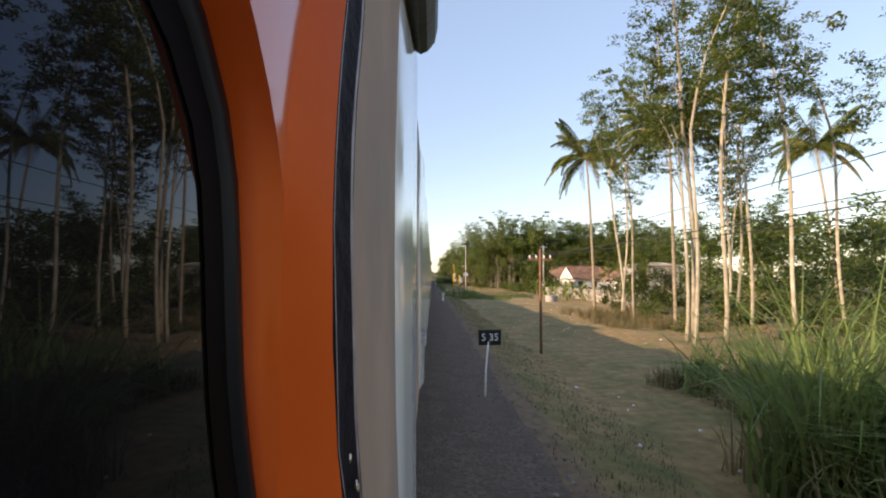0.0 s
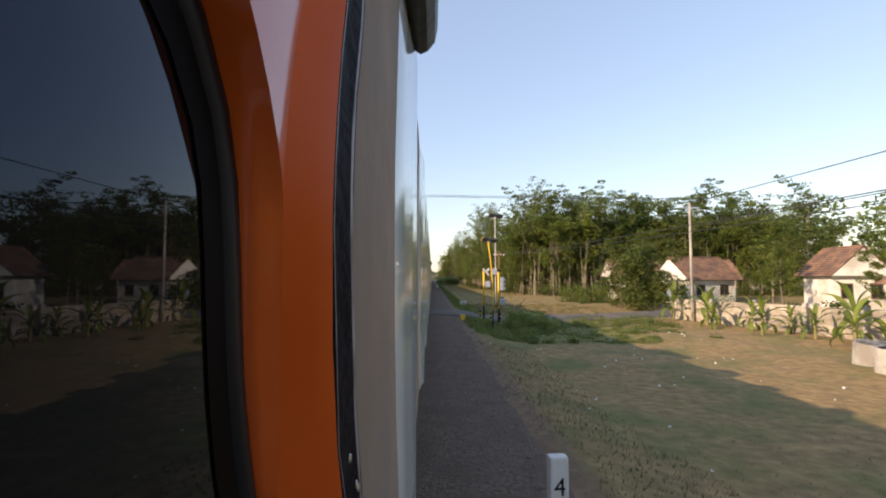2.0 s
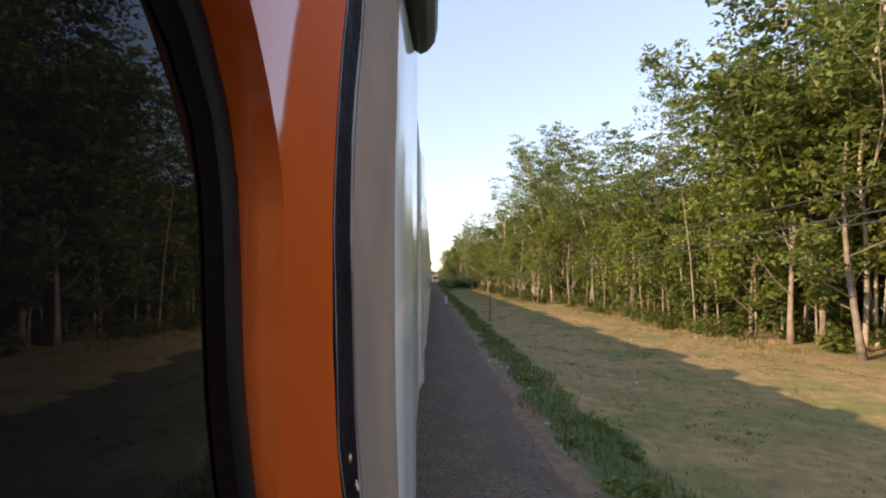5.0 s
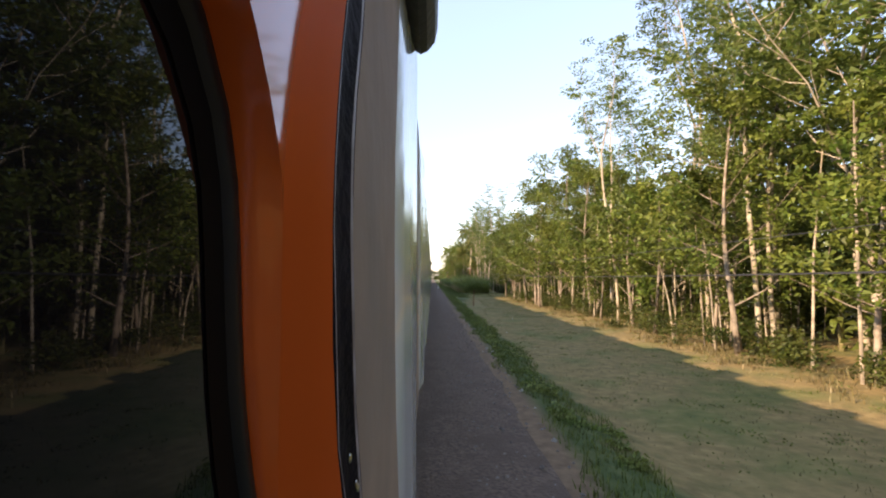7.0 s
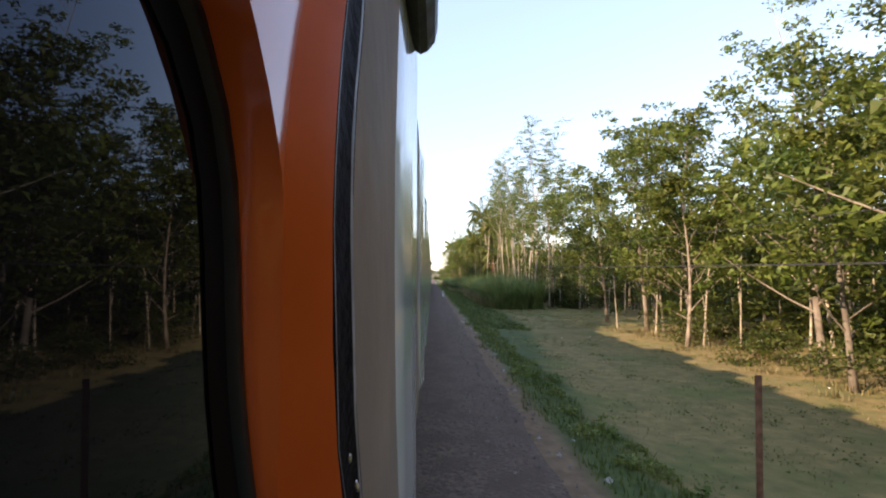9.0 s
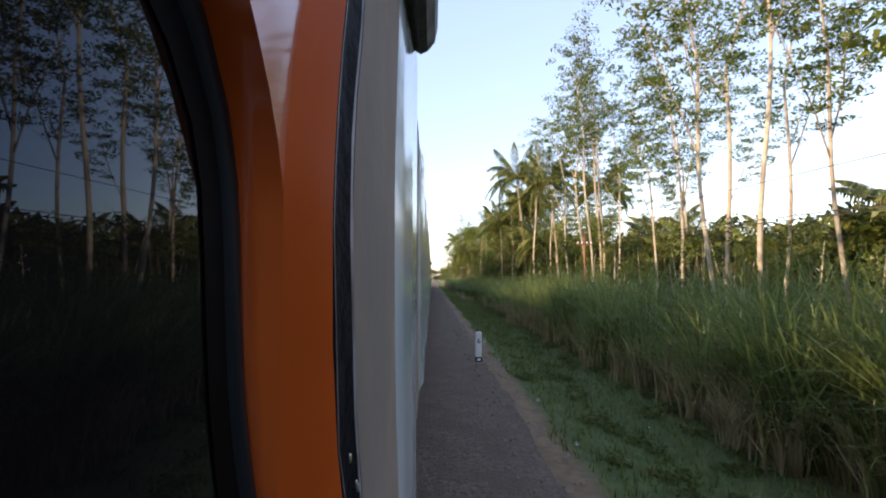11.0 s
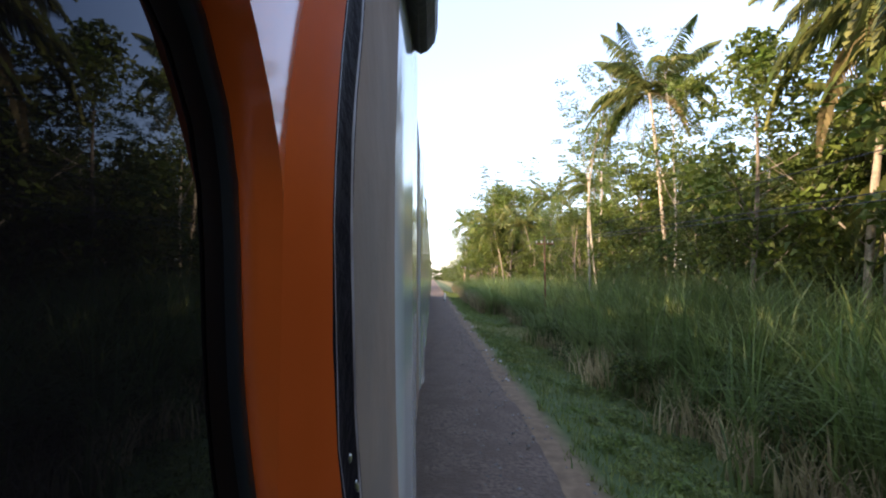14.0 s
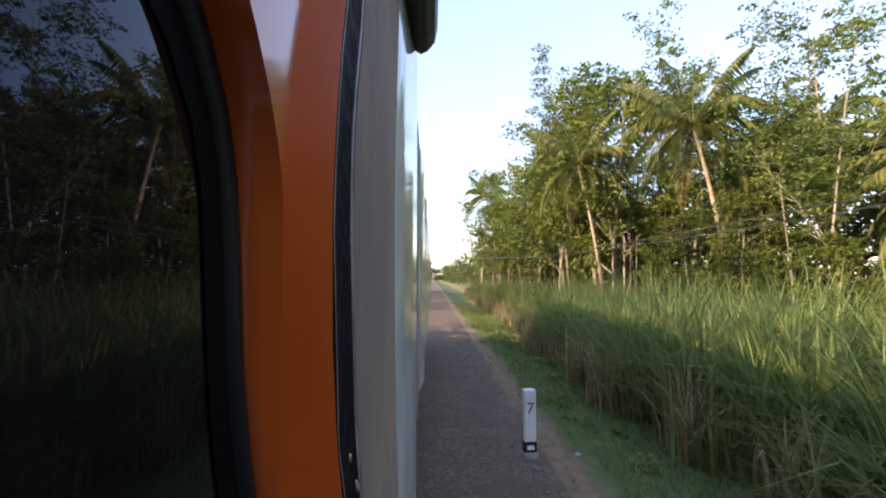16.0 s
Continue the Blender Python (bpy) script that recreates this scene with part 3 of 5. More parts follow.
VERGE = "clumps of leafy green weeds along the grassy verge"
CANE = "dense stand of tall green cane grass"
def cane(x0, x1, y0, y1, n, h, g, dead=4, straw=0.4):
    p = scatter(n, x0, x1, y0, y1, g, 1.6, 0.45)
    blades("cane_grass", p, h * 1.14, 0.05, 0.9, M["cane"], g, CANE, "tall grass", 3)
    q = scatter(3 * n // (2 * dead), x0 - 0.2, x0 + 1.0, y0, y1, g, 2.5, 0.45)
    blades("cane_grass", q, h * 0.55, 0.045, 0.8, M["cane"], g, "lower green shoots in front of the cane grass", "tall grass", 3)
    q = scatter(n // dead, x0 - 0.6, x0 + 0.6, y0, y1, g, 3.0, 0.45)
    blades("cane_straw", q, h * straw, 0.04, 0.7, M["straw"], g, "dry straw and dead canes at the foot of the grass", "dry grass", 3)


cane(5.1, 10.5, 0.0, 7.5, 2900, 2.95, g, 10)
cane(7.0, 12, 7.5, 13.5, 2200, 1.6, g, 3)
cane(6.0, 10.2, 235.5, 272, 13000, 3.2, g, 4, 0.5)
cane(6.0, 11.0, 272, 318, 8500, 2.95, g)
cane(5.0, 8.5, 292, 321, 6500, 2.3, g)
cane(6.4, 11.5, 309, 321.5, 5000, 3.2, g)
cane(6.0, 11.0, 327, 336, 4800, 2.9, g)
cane(4.6, 11.5, 335, 362, 11000, 2.85, g, 5, 0.62)
cane(5.4, 13, 362, 410, 9000, 2.75, g, 6, 0.62)


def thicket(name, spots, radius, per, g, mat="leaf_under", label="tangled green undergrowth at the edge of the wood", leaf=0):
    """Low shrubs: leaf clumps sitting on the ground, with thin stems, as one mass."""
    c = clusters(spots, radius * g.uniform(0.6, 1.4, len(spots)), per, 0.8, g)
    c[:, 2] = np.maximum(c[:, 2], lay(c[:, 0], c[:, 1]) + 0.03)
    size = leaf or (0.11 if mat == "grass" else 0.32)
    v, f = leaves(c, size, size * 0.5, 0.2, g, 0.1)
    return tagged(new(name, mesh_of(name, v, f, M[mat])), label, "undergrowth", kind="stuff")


def spots_along(n, x0, x1, y0, y1, z0, z1, g):
    x, y = g.uniform(x0, x1, n), g.uniform(y0, y1, n)
    return np.stack([x, y, lay(x, y) + g.uniform(z0, z1, n)], 1)


g = np.random.default_rng(21)
WEEDS = "rank green weeds round the crossing posts"
thicket("weeds", spots_along(46, 2.7, 6.5, 64, 73.4, -0.1, 0.12, g), 0.34, 260, g, "weed", WEEDS, 0.085)
thicket("weeds", spots_along(60, 4.6, 6.8, 67.5, 73.4, 0.0, 0.85, g), 0.36, 260, g, "weed", WEEDS, 0.085)
thicket("weeds", spots_along(70, 6.8, 15, 70.5, 75.4, -0.1, 0.25, g), 0.42, 190, g, "weed", WEEDS, 0.085)
thicket("undergrowth", spots_along(150, 15.5, 34, 95, 102.5, 0.0, 1.6, g), 0.8, 130, g, "leaf_broad", "low leafy shrubs in front of the house", 0.2)
thicket("weeds", spots_along(40, 6.5, 14, 64.5, 71, -0.15, 0.0, g), 0.4, 180, g, "weed", WEEDS, 0.085)
thicket("weeds", spots_along(26, 2.6, 6, 80.2, 86, -0.1, 0.12, g), 0.35, 130, g, "weed", WEEDS, 0.10)
blades("tall_grass", scatter(9000, 3.4, 16, 80, 94, g, 2.6, 0.3), 0.32, 0.026, 0.8, M["grass_dry"], g, "tall yellowed grass beside the crossing road", "grass", 2)
blades("grass_verge", scatter(5000, 2.0, 4.4, 79.6, 92, g, 0.0, 0.3), 0.22, 0.026, 0.6, M["grass"], g, "green grass along the ballast past the crossing", "grass", 1)
thicket("undergrowth", spots_along(90, 17.6, 22.6, 84, 92, 0.3, 6.0, g), 1.0, 120, g, leaf=0.26)
thicket("undergrowth", spots_along(40, 21, 27, 46, 58, 0.0, 1.0, g), 0.6, 90, g)
thicket("undergrowth", spots_along(260, 16.5, 27, 128, 215, 1.0, 12.0, g), 1.6, 100, g, leaf=0.36)
thicket("undergrowth", spots_along(330, 15, 66, 127, 137, 1.0, 13.5, g), 1.6, 110, g, "leaf_feather", leaf=0.40)
thicket("undergrowth", spots_along(170, 19, 25, 126, 232, 0.5, 7.0, g), 1.7, 120, g, leaf=0.36)
thicket("undergrowth", spots_along(190, 14.0, 21, 322, 460, 1.0, 9.0, g), 1.6, 120, g)
thicket("undergrowth", spots_along(26, 21, 25.5, 58, 72, 0.0, 1.6, g), 0.7, 120, g, leaf=0.2)
thicket("undergrowth", spots_along(150, 15.0, 24, 120, 165, 0.2, 2.8, g), 1.0, 110, g)
thicket("undergrowth", spots_along(150, 14.0, 22, 160, 232, 0.2, 2.6, g), 1.0, 110, g)
thicket("undergrowth", spots_along(150, 13.0, 22, 228, 300, 0.4, 3.0, g), 1.1, 110, g)
thicket("undergrowth", spots_along(40, 5.2, 8, 268, 290, 0.0, 0.8, g), 0.5, 300, g, leaf=0.11)
thicket("undergrowth", spots_along(70, 4.6, 8, 290, 321, 0.0, 1.0, g), 0.55, 320, g, leaf=0.11)
thicket("undergrowth", spots_along(110, 8, 13, 264, 320, 0.2, 2.0, g), 0.85, 210, g, leaf=0.17)
thicket("undergrowth", spots_along(80, 11, 19, 270, 320, 1.0, 4.5, g), 1.2, 110, g)
thicket("undergrowth", spots_along(80, 13.5, 20, 298, 324, 1.5, 8.0, g), 1.4, 120, g, leaf=0.34)
thicket("undergrowth", spots_along(60, 9.0, 13, 313.5, 326, 0.5, 5.5, g), 0.9, 260, g, leaf=0.14)
thicket("undergrowth", spots_along(40, 12, 17, 236, 246, 0.0, 1.6, g), 0.7, 150, g, leaf=0.22)
thicket("undergrowth", spots_along(50, 13.2, 16, 128, 158, 0.0, 0.9, g), 0.6, 220, g, leaf=0.14)
thicket("undergrowth", spots_along(120, 10.6, 14, 158, 218, 0.0, 1.2, g), 0.65, 230, g, leaf=0.14)
thicket("undergrowth", spots_along(26, 15.5, 19.5, 37, 44, 0.1, 3.4, g), 0.9, 260, g, leaf=0.16)
thicket("undergrowth", spots_along(190, 12.5, 22, 300, 460, 0.3, 3.4, g), 1.2, 110, g)
thicket("undergrowth", spots_along(60, 18, 34, 14, 60, 0.1, 1.5, g), 0.9, 110, g)
for x0, x1, y0, y1, n in ((12.4, 15.6, 124, 160, 4200), (10.0, 13.0, 160, 219, 6000)):
    blades("tall_grass", scatter(n, x0, x1, y0, y1, g, 2.2, 0.5), 0.34, 0.03, 0.9, M["grass_dry"], g, "tufts of yellowed grass along the edge of the wood", "grass", 2)
blades("tall_grass", scatter(4200, 10.6, 16.5, 26, 42, g, 1.2), 0.75, 0.03, 0.7, M["grass_dry"], g, "tall yellowed grass at the foot of the grove", "grass", 2)
thicket("undergrowth", spots_along(70, 13.5, 30, 15, 36, 0.0, 1.3, g), 0.8, 180, g, leaf=0.17)


def saplings(name, count, x0, x1, y0, y1, low, high, g, bark="bark_grey"):
    """Slender bare stems that crowd the wood's floor."""
    pile = Pile()
    for _ in range(count):
        x, y, h = g.uniform(x0, x1), g.uniform(y0, y1), g.uniform(low, high)
        z, r = float(lay(x, y)) - 0.05, g.uniform(0.025, 0.065)
        dx, dy = g.normal(0, 0.07 * h), g.normal(0, 0.07 * h)
        pile.add(*tube([(x, y, z), (x + dx * 0.3, y + dy * 0.3, z + h * 0.5), (x + dx, y + dy, z + h)], [r, r * 0.8, r * 0.35], 4, cap=False))
    return tagged(new(name, pile.mesh(name, M[bark], True)), "crowd of slender greyish stems in the wood", "saplings", kind="stuff")


thicket("undergrowth", spots_along(70, 12.5, 21, 246, 272, 0.5, 5.0, g), 1.2, 240, g, leaf=0.2)
thicket("undergrowth", spots_along(60, 13.5, 21, 272, 298, 1.0, 7.0, g), 1.3, 240, g, leaf=0.22)
thicket("undergrowth", spots_along(12, 2.5, 4.1, 270.3, 273.6, -0.1, 0.25, g), 0.42, 320, g, "grass", "mound of leafy green weeds beside the ballast", 0.08)
thicket("undergrowth", spots_along(14, 4.0, 6.6, 271, 276.5, -0.1, 0.35, g), 0.55, 320, g, "grass", "mound of leafy green weeds beside the line", 0.1)
thicket("undergrowth", spots_along(100, 17, 23, 146, 216, 2.0, 9.0, g), 1.7, 120, g, leaf=0.36)
blades("dead_weeds", scatter(15000, 1.95, 3.9, -1, 62, g, 0.0, 0.3), 0.11, 0.02, 0.8, M["dead_weeds"], g, "withered brown weeds along the ballast", "weeds", 1)
blades("grass_verge", scatter(7500, 1.95, 4.8, 64.4, 75.4, g, 0.0, 0.2), 0.2, 0.026, 0.7, M["grass"], g, "rank green grass beside the level crossing", "grass", 1)
for x0, x1, y0, y1, n in ((2.3, 5.6, 218, 262, 150), (2.2, 5.0, 262, 300, 220), (2.3, 4.8, 300, 321, 120), (2.4, 5.4, 328, 372, 150), (2.2, 3.4, 86, 218, 200)):
    thicket("verge_weeds", spots_along(n, x0, x1, y0, y1, -0.12, 0.06, g), 0.26, 110, g, "grass", VERGE, 0.09)
thicket("low_weeds", spots_along(900, 4.0, 13.5, 86, 218, -0.28, -0.16, g), 0.40, 30, g, "grass", "low green weeds scattered over the open ground", 0.055)
saplings("saplings", 110, 14.5, 24, 126, 165, 3.5, 9, g)
saplings("saplings", 130, 11.0, 22, 160, 220, 3.5, 8, g)
saplings("saplings", 150, 11.5, 22, 226, 300, 3.0, 5.5, g)
saplings("saplings", 260, 13, 22, 312, 440, 3.5, 8, g)
# pale bark and lighter leaf here stand in for sun on the stems
saplings("saplings", 220, 16, 64, 118, 127, 4, 10, g, "bark_pale")
thicket("undergrowth", spots_along(110, 17, 60, 114, 126, 0.1, 2.0, g), 1.1, 160, g, "leaf_feather", leaf=0.22)


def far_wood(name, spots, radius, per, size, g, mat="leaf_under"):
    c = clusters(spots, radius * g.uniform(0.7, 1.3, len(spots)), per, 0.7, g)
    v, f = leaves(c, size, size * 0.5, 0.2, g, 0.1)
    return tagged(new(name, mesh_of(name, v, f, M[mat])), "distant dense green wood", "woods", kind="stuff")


# lighter leaf_feather stands in for sunlit fronts, the darker default for shaded depth
far_wood("far_woods", spots_along(420, 9, 40, 455, 760, 0.5, 11, g), 2.6, 60, 0.8, g)
far_wood("far_woods", spots_along(260, -70, 90, 800, 860, 0.5, 11, g), 5.0, 40, 2.0, g)
far_wood("far_woods", spots_along(480, 52, 84, 10, 160, 0.5, 13, g), 2.4, 70, 0.75, g, "leaf_feather")
far_wood("far_woods", spots_along(190, 30, 52, 2, 62, 0.3, 8, g), 2.0, 80, 0.5, g, "leaf_feather")
far_wood("far_woods", spots_along(380, 25, 44, 128, 232, 0.5, 13, g), 2.1, 100, 0.56, g)
far_wood("far_woods", spots_along(170, 25, 40, 232, 318, 0.5, 6.5, g), 2.0, 200, 0.36, g)
far_wood("far_woods", spots_along(460, 25, 44, 318, 460, 0.5, 12.5, g), 2.1, 100, 0.56, g)

# the wood behind its front rows, its dimness put into the darker leaf colour
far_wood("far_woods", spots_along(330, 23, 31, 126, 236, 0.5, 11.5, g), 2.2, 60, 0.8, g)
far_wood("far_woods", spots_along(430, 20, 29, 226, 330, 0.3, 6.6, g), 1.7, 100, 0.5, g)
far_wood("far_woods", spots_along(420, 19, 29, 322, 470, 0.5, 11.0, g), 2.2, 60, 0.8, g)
far_wood("far_woods", spots_along(260, 22, 68, 131, 142, 4.0, 15.0, g), 2.2, 60, 0.7, g, "leaf_feather")

# unseen wood added on the far side of the line, to shade the verge in the second half
far_wood("far_woods", spots_along(330, -17, -11, 208, 420, 0.5, 9.6, g), 1.9, 80, 0.55, g)

# taller unseen clumps, added to shade the trees and cane as well
far_wood("far_woods", spots_along(110, -17, -11, 206, 247, 8.0, 15.0, g), 2.2, 80, 0.65, g)
far_wood("far_woods", spots_along(140, -17, -11, 265, 318, 8.0, 15.0, g), 2.2, 80, 0.65, g)
far_wood("far_woods", spots_along(210, -17, -11, 208, 400, 9.0, 18.0, g), 2.0, 70, 0.65, g)

# ---- trees in their places ----
FEATHER = [make_tree(100 + k, "feather", h) for k, h in enumerate((19.0, 22.0, 17.5, 20.0, 24.0))]
FULL = [make_tree(150 + k, "full", h) for k, h in enumerate((19.0, 21.5, 17.0, 20.0))]
UMBRELLA = [make_tree(170 + k, "umbrella", h) for k, h in enumerate((18.0, 19.5, 17.0))]
BROAD = [make_tree(200 + k, "broad", h) for k, h in enumerate((12.0, 14.0, 10.0, 15.0, 11.0))]
PALMS = [make_palm(300 + k, h, l) for k, (h, l) in enumerate(((16.5, 1.3), (12.8, 2.2), (8.0, 0.8)))]
PENDING = []


def put(kind, x, y, size=1.0, which=None, g=rng):
    lists = {"feather": (FEATHER, "tall slender tree with pale trunk and feathery layered crown", "tree", "trees of the wood"),
             "full": (FULL, "tall forking tree with grey trunk and full feathery crown", "tree", "trees of the wood"),
             "umbrella": (UMBRELLA, "tall spreading tree with pale trunk and flat layered crown", "tree", "trees of the wood"),
             "broad": (BROAD, "leafy green tree with dense spreading crown", "tree", "trees of the wood"),
             "palm": (PALMS, "coconut palm with slender trunk and arching green fronds", "palm tree", "coconut palms")}
    protos, label, cat, group = lists[kind]
    if kind == "palm" and which in (0, 1):
        size *= 0.855
    PENDING.append((protos[int(g.integers(len(protos))) if which is None else which], x, y, float(g.uniform(0, 360)), size, label, cat, group))


def settle_trees():
    for proto in FEATHER + FULL + UMBRELLA + BROAD + PALMS:
        mine = [p for p in PENDING if p[0] is proto]
        for i, (_, x, y, turn, size, label, cat, group) in enumerate(mine):
            m = pose(x, y, float(lay(x, y)) - 0.06, 0, 0, turn) @ Matrix.Scale(size, 4)
            ob = copy_thing(proto, m) if i < len(mine) - 1 else proto
            ob.matrix_basis = m
            tagged(ob, label, cat, group)


g = np.random.default_rng(31)
# grove of pale trunks at the start, with its palms
for x, y, s in ((11.8, 22, 1), (12.6, 22.5, 0.95), (13.3, 21.5, 1.05), (16.2, 24, 1.05), (17.6, 22.5, 1.1), (15.0, 27, 1), (14.6, 36, 0.9), (15.3, 37.5, 0.95),
                (13.8, 32, 0.9), (19.5, 30, 1.0), (21.5, 34, 1), (23, 26, 1.05), (24, 38, 1), (10.9, 19.5, 0.9), (26, 20, 1)):
    put("feather", x, y, s * 0.98, g=g)
put("palm", 14.1, 41, 0.98, 0, g)
put("palm", 40, 46, 1.15, 0, g)
put("palm", 14.2, 27.5, 0.80, 0, g)
put("broad", 17.5, 40, 0.55, g=g)
# wood behind the houses
for k in range(14):
    put("umbrella" if k % 3 else "broad", g.uniform(40, 62), 30 + k * 7.2 + g.uniform(-2, 2), g.uniform(0.7, 0.9), g=g)
for x, y, s in ((20.5, 88, 0.62), (18.6, 89, 0.5), (21.6, 91, 0.55), (33, 76, 0.6), (32.5, 86, 0.6), (36, 92, 0.8)):
    put("broad", x, y, s, g=g)
# the wood's front beyond the crossing, running away from the line
for k in range(20):
    x = 15 + k * 2.4
    put("umbrella" if k % 3 else "broad", x + g.uniform(-1, 1), 127 + g.uniform(-4, 5), g.uniform(0.86, 1.02), g=g)
    if k % 2:
        put("umbrella", x + 3 + g.uniform(-1, 1), 134 + g.uniform(-2, 2), g.uniform(0.95, 1.06), g=g)
    put("broad", x + 1.5 + g.uniform(-1, 1), 122 + g.uniform(-2, 2), g.uniform(0.8, 1.15), g=g)
# along the line
put("broad", 12.8, 193.5, 1.12, 3, g)
put("broad", 15.5, 197, 1.1, 1, g)
put("broad", 14.5, 190.5, 0.95, 3, g)
for x, y, s, w in ((12.2, 180, 0.9, 1), (13.4, 184.5, 0.85, 4), (14.5, 174, 0.95, 4), (17.0, 188, 0.95, 3), (13.0, 168, 0.95, 4), (16.0, 179, 1.0, 1), (17, 172, 1.0, 0), (16.4, 162, 1.0, 3)):
    put("feather", x, y, s, w, g)
for k in range(27):
    y = 126 + k * 3.7
    tall = 1.0 if y < 170 else 0.66
    near = float(np.interp(y, (126, 148, 154, 162, 175), (15.4, 15.2, 13.8, 12.2, 11.4)))
    put("broad", near + g.uniform(-1.0, 1.4), y + g.uniform(-1.2, 1.2), g.uniform(0.62, 0.95), g=g)
    put("full", near + 2.6 + g.uniform(-1.8, 1.8), y + g.uniform(-1.5, 1.5), tall * g.uniform(0.85, 1.08), g=g)
    if k % 4 == 1:
        put("full", near + 6.5 + g.uniform(-2, 2), y + g.uniform(-2, 2), tall * g.uniform(1.0, 1.15), g=g)
for x, y, s in ((14.6, 164.5, 0.95), (17.0, 167.5, 1.0), (15.6, 170.5, 0.9), (18.6, 163, 1.0), (18.2, 174, 0.85)):
    put("full", x, y, s, None, g)
# thin tall trees behind the cane
for x, y, s, w in ((12.6, 241, 0.95, 1), (16.5, 242.5, 0.95, 3), (14.8, 238, 0.7, 0), (19, 240, 0.9, 4)):
    put("broad", x, y, s, w, g)
put("feather", 10.9, 241.5, 0.62, 2, g)
for k in range(14):
    y = 244 + k * 2.3
    put("feather", 11.0 + g.uniform(-0.8, 8), y + g.uniform(-1, 1), (0.8 if y < 250 else 1.0) * g.uniform(0.85, 1.08), g=g)
for k in range(8):
    put("palm", 17 + g.uniform(-2, 5), 232 + k * 6, g.uniform(0.55, 0.8), 2, g)
    put("broad", 20 + g.uniform(-1, 4), 230 + k * 6, g.uniform(0.4, 0.55), None, g)
for k in range(8):
    put("palm", 20 + g.uniform(-2, 6), 248 + k * 3.4 + g.uniform(-1, 1), g.uniform(0.5, 0.72), 2, g)
# palm stretch
put("palm", 13.0, 299, 1.18, 0, g)
put("palm", 14.0, 286, 0.95, 0, g)
put("palm", 17.0, 283, 0.85, 0, g)
for x, y, s in ((15, 301, 0.75), (17, 305, 0.8), (14.5, 313, 0.75), (18, 311, 0.85), (16, 318, 0.7), (19, 299, 0.8)):
    put("full", x, y, s, None, g)
for x, y, s, w in ((16.0, 308, 1.0, 0), (13.2, 312.5, 1.0, 1), (17.5, 314, 1.0, 0), (12.2, 308.5, 0.9, 1)):
    put("palm", x, y, s, w, g)
for k in range(5):
    put("feather", 10.8 + g.uniform(-0.2, 3.6), 269 + k * 4.2 + g.uniform(-1, 1), g.uniform(0.85, 1.05), g=g)
for k in range(15):
    put("palm", 14.0 + g.uniform(0, 6), 272 + k * 3.6 + g.uniform(-1, 1), g.uniform(0.5, 0.8), 2, g)
    put("broad", 15.5 + g.uniform(-1, 5), 270 + k * 3.6 + g.uniform(-1, 1), g.uniform(0.45, 0.7), None, g)
put("feather", 13.2, 287, 0.85, g=g)
for x, y, s, w in ((10.3, 303, 0.98, 1), (12.6, 306, 0.95, 0), (14.2, 309.5, 1.0, 0), (14.6, 311, 0.85, 2), (15.5, 304, 1.0, 0), (13.4, 300, 0.9, 2), (15.0, 294, 0.9, 2), (14.2, 297.5, 0.8, 2)):
    put("palm", x, y, s, w, g)
for k in range(9):
    put("broad" if k % 2 or k > 5 else "feather", 11.6 + g.uniform(-1, 1.6), 300 + k * 5 + g.uniform(-1, 1), g.uniform(0.95, 1.15) * (0.62 if k > 5 else 1.0 if k % 2 else 0.72), None, g)
# mixed wood to the end
for k in range(27):
    y = 318 + k * 4.2
    far = y > 370
    put("broad", (11.2 if far else 13.6) + g.uniform(-1.2, 1.6), y, g.uniform(0.85, 1.2) * (1.25 if far else 0.55), g=g)
    put("full" if k % 3 else "broad", 17 + g.uniform(-1.5, 2), y + g.uniform(-1.5, 1.5), g.uniform(0.8, 1.0) * (1.0 if far else 0.66), g=g)
    if k % 3 == 0:
        put("palm", 15.5 + g.uniform(-1, 6), y + g.uniform(-1.5, 1.5), g.uniform(0.65, 0.9), k % 2 + 1, g)
for k in range(9):
    put("full", 12.6 + g.uniform(-1, 2), 374 + k * 7.5 + g.uniform(-1, 1), g.uniform(0.85, 1.02), None, g)
for x, y, s in ((16.0, 279, 0.7), (18.5, 284, 0.78), (15.8, 291, 0.72), (14.6, 332, 0.9), (16.5, 338, 0.7)):
    put("full", x, y, s, None, g)
put("feather", 12.8, 334.5, 0.85, 4, g)
put("feather", 9.5, 327, 0.85, 0, g)
put("feather", 11.5, 331, 0.85, 1, g)
put("palm", 12.5, 323, 0.95, 0, g)
put("palm", 18.2, 349, 0.9, 0, g)
put("palm", 19.6, 346.5, 0.74, 1, g)
put("broad", 12.5, 377, 1.45, 1, g)
put("feather", 10.8, 381, 0.98, 1, g)
put("palm", 22, 384, 1.2, 0, g)
put("palm", 28, 373, 0.95, 0, g)
put("palm", 8.6, 423, 1.2, 0, g)
for x, y, s in ((18.0, 361, 0.78), (20.0, 366, 0.9), (16.8, 368, 0.85), (15.2, 358, 0.6)):
    put("full", x, y, s, None, g)
put("palm", 14.6, 363.5, 0.95, 1, g)
put("palm", 11.4, 372, 0.95, 1, g)
settle_trees()
banana = make_banana(5)
spots = [(17.5, 62), (18.3, 65), (18.0, 69), (17.2, 72), (18.9, 63.5), (17.0, 66.8), (18.8, 67.2), (16.4, 70.3), (19.0, 60), (16.6, 75), (21, 78), (19.4, 80), (16.5, 168), (15.8, 176), (14.8, 186), (15.5, 194), (12.5, 284), (13.5, 290)]
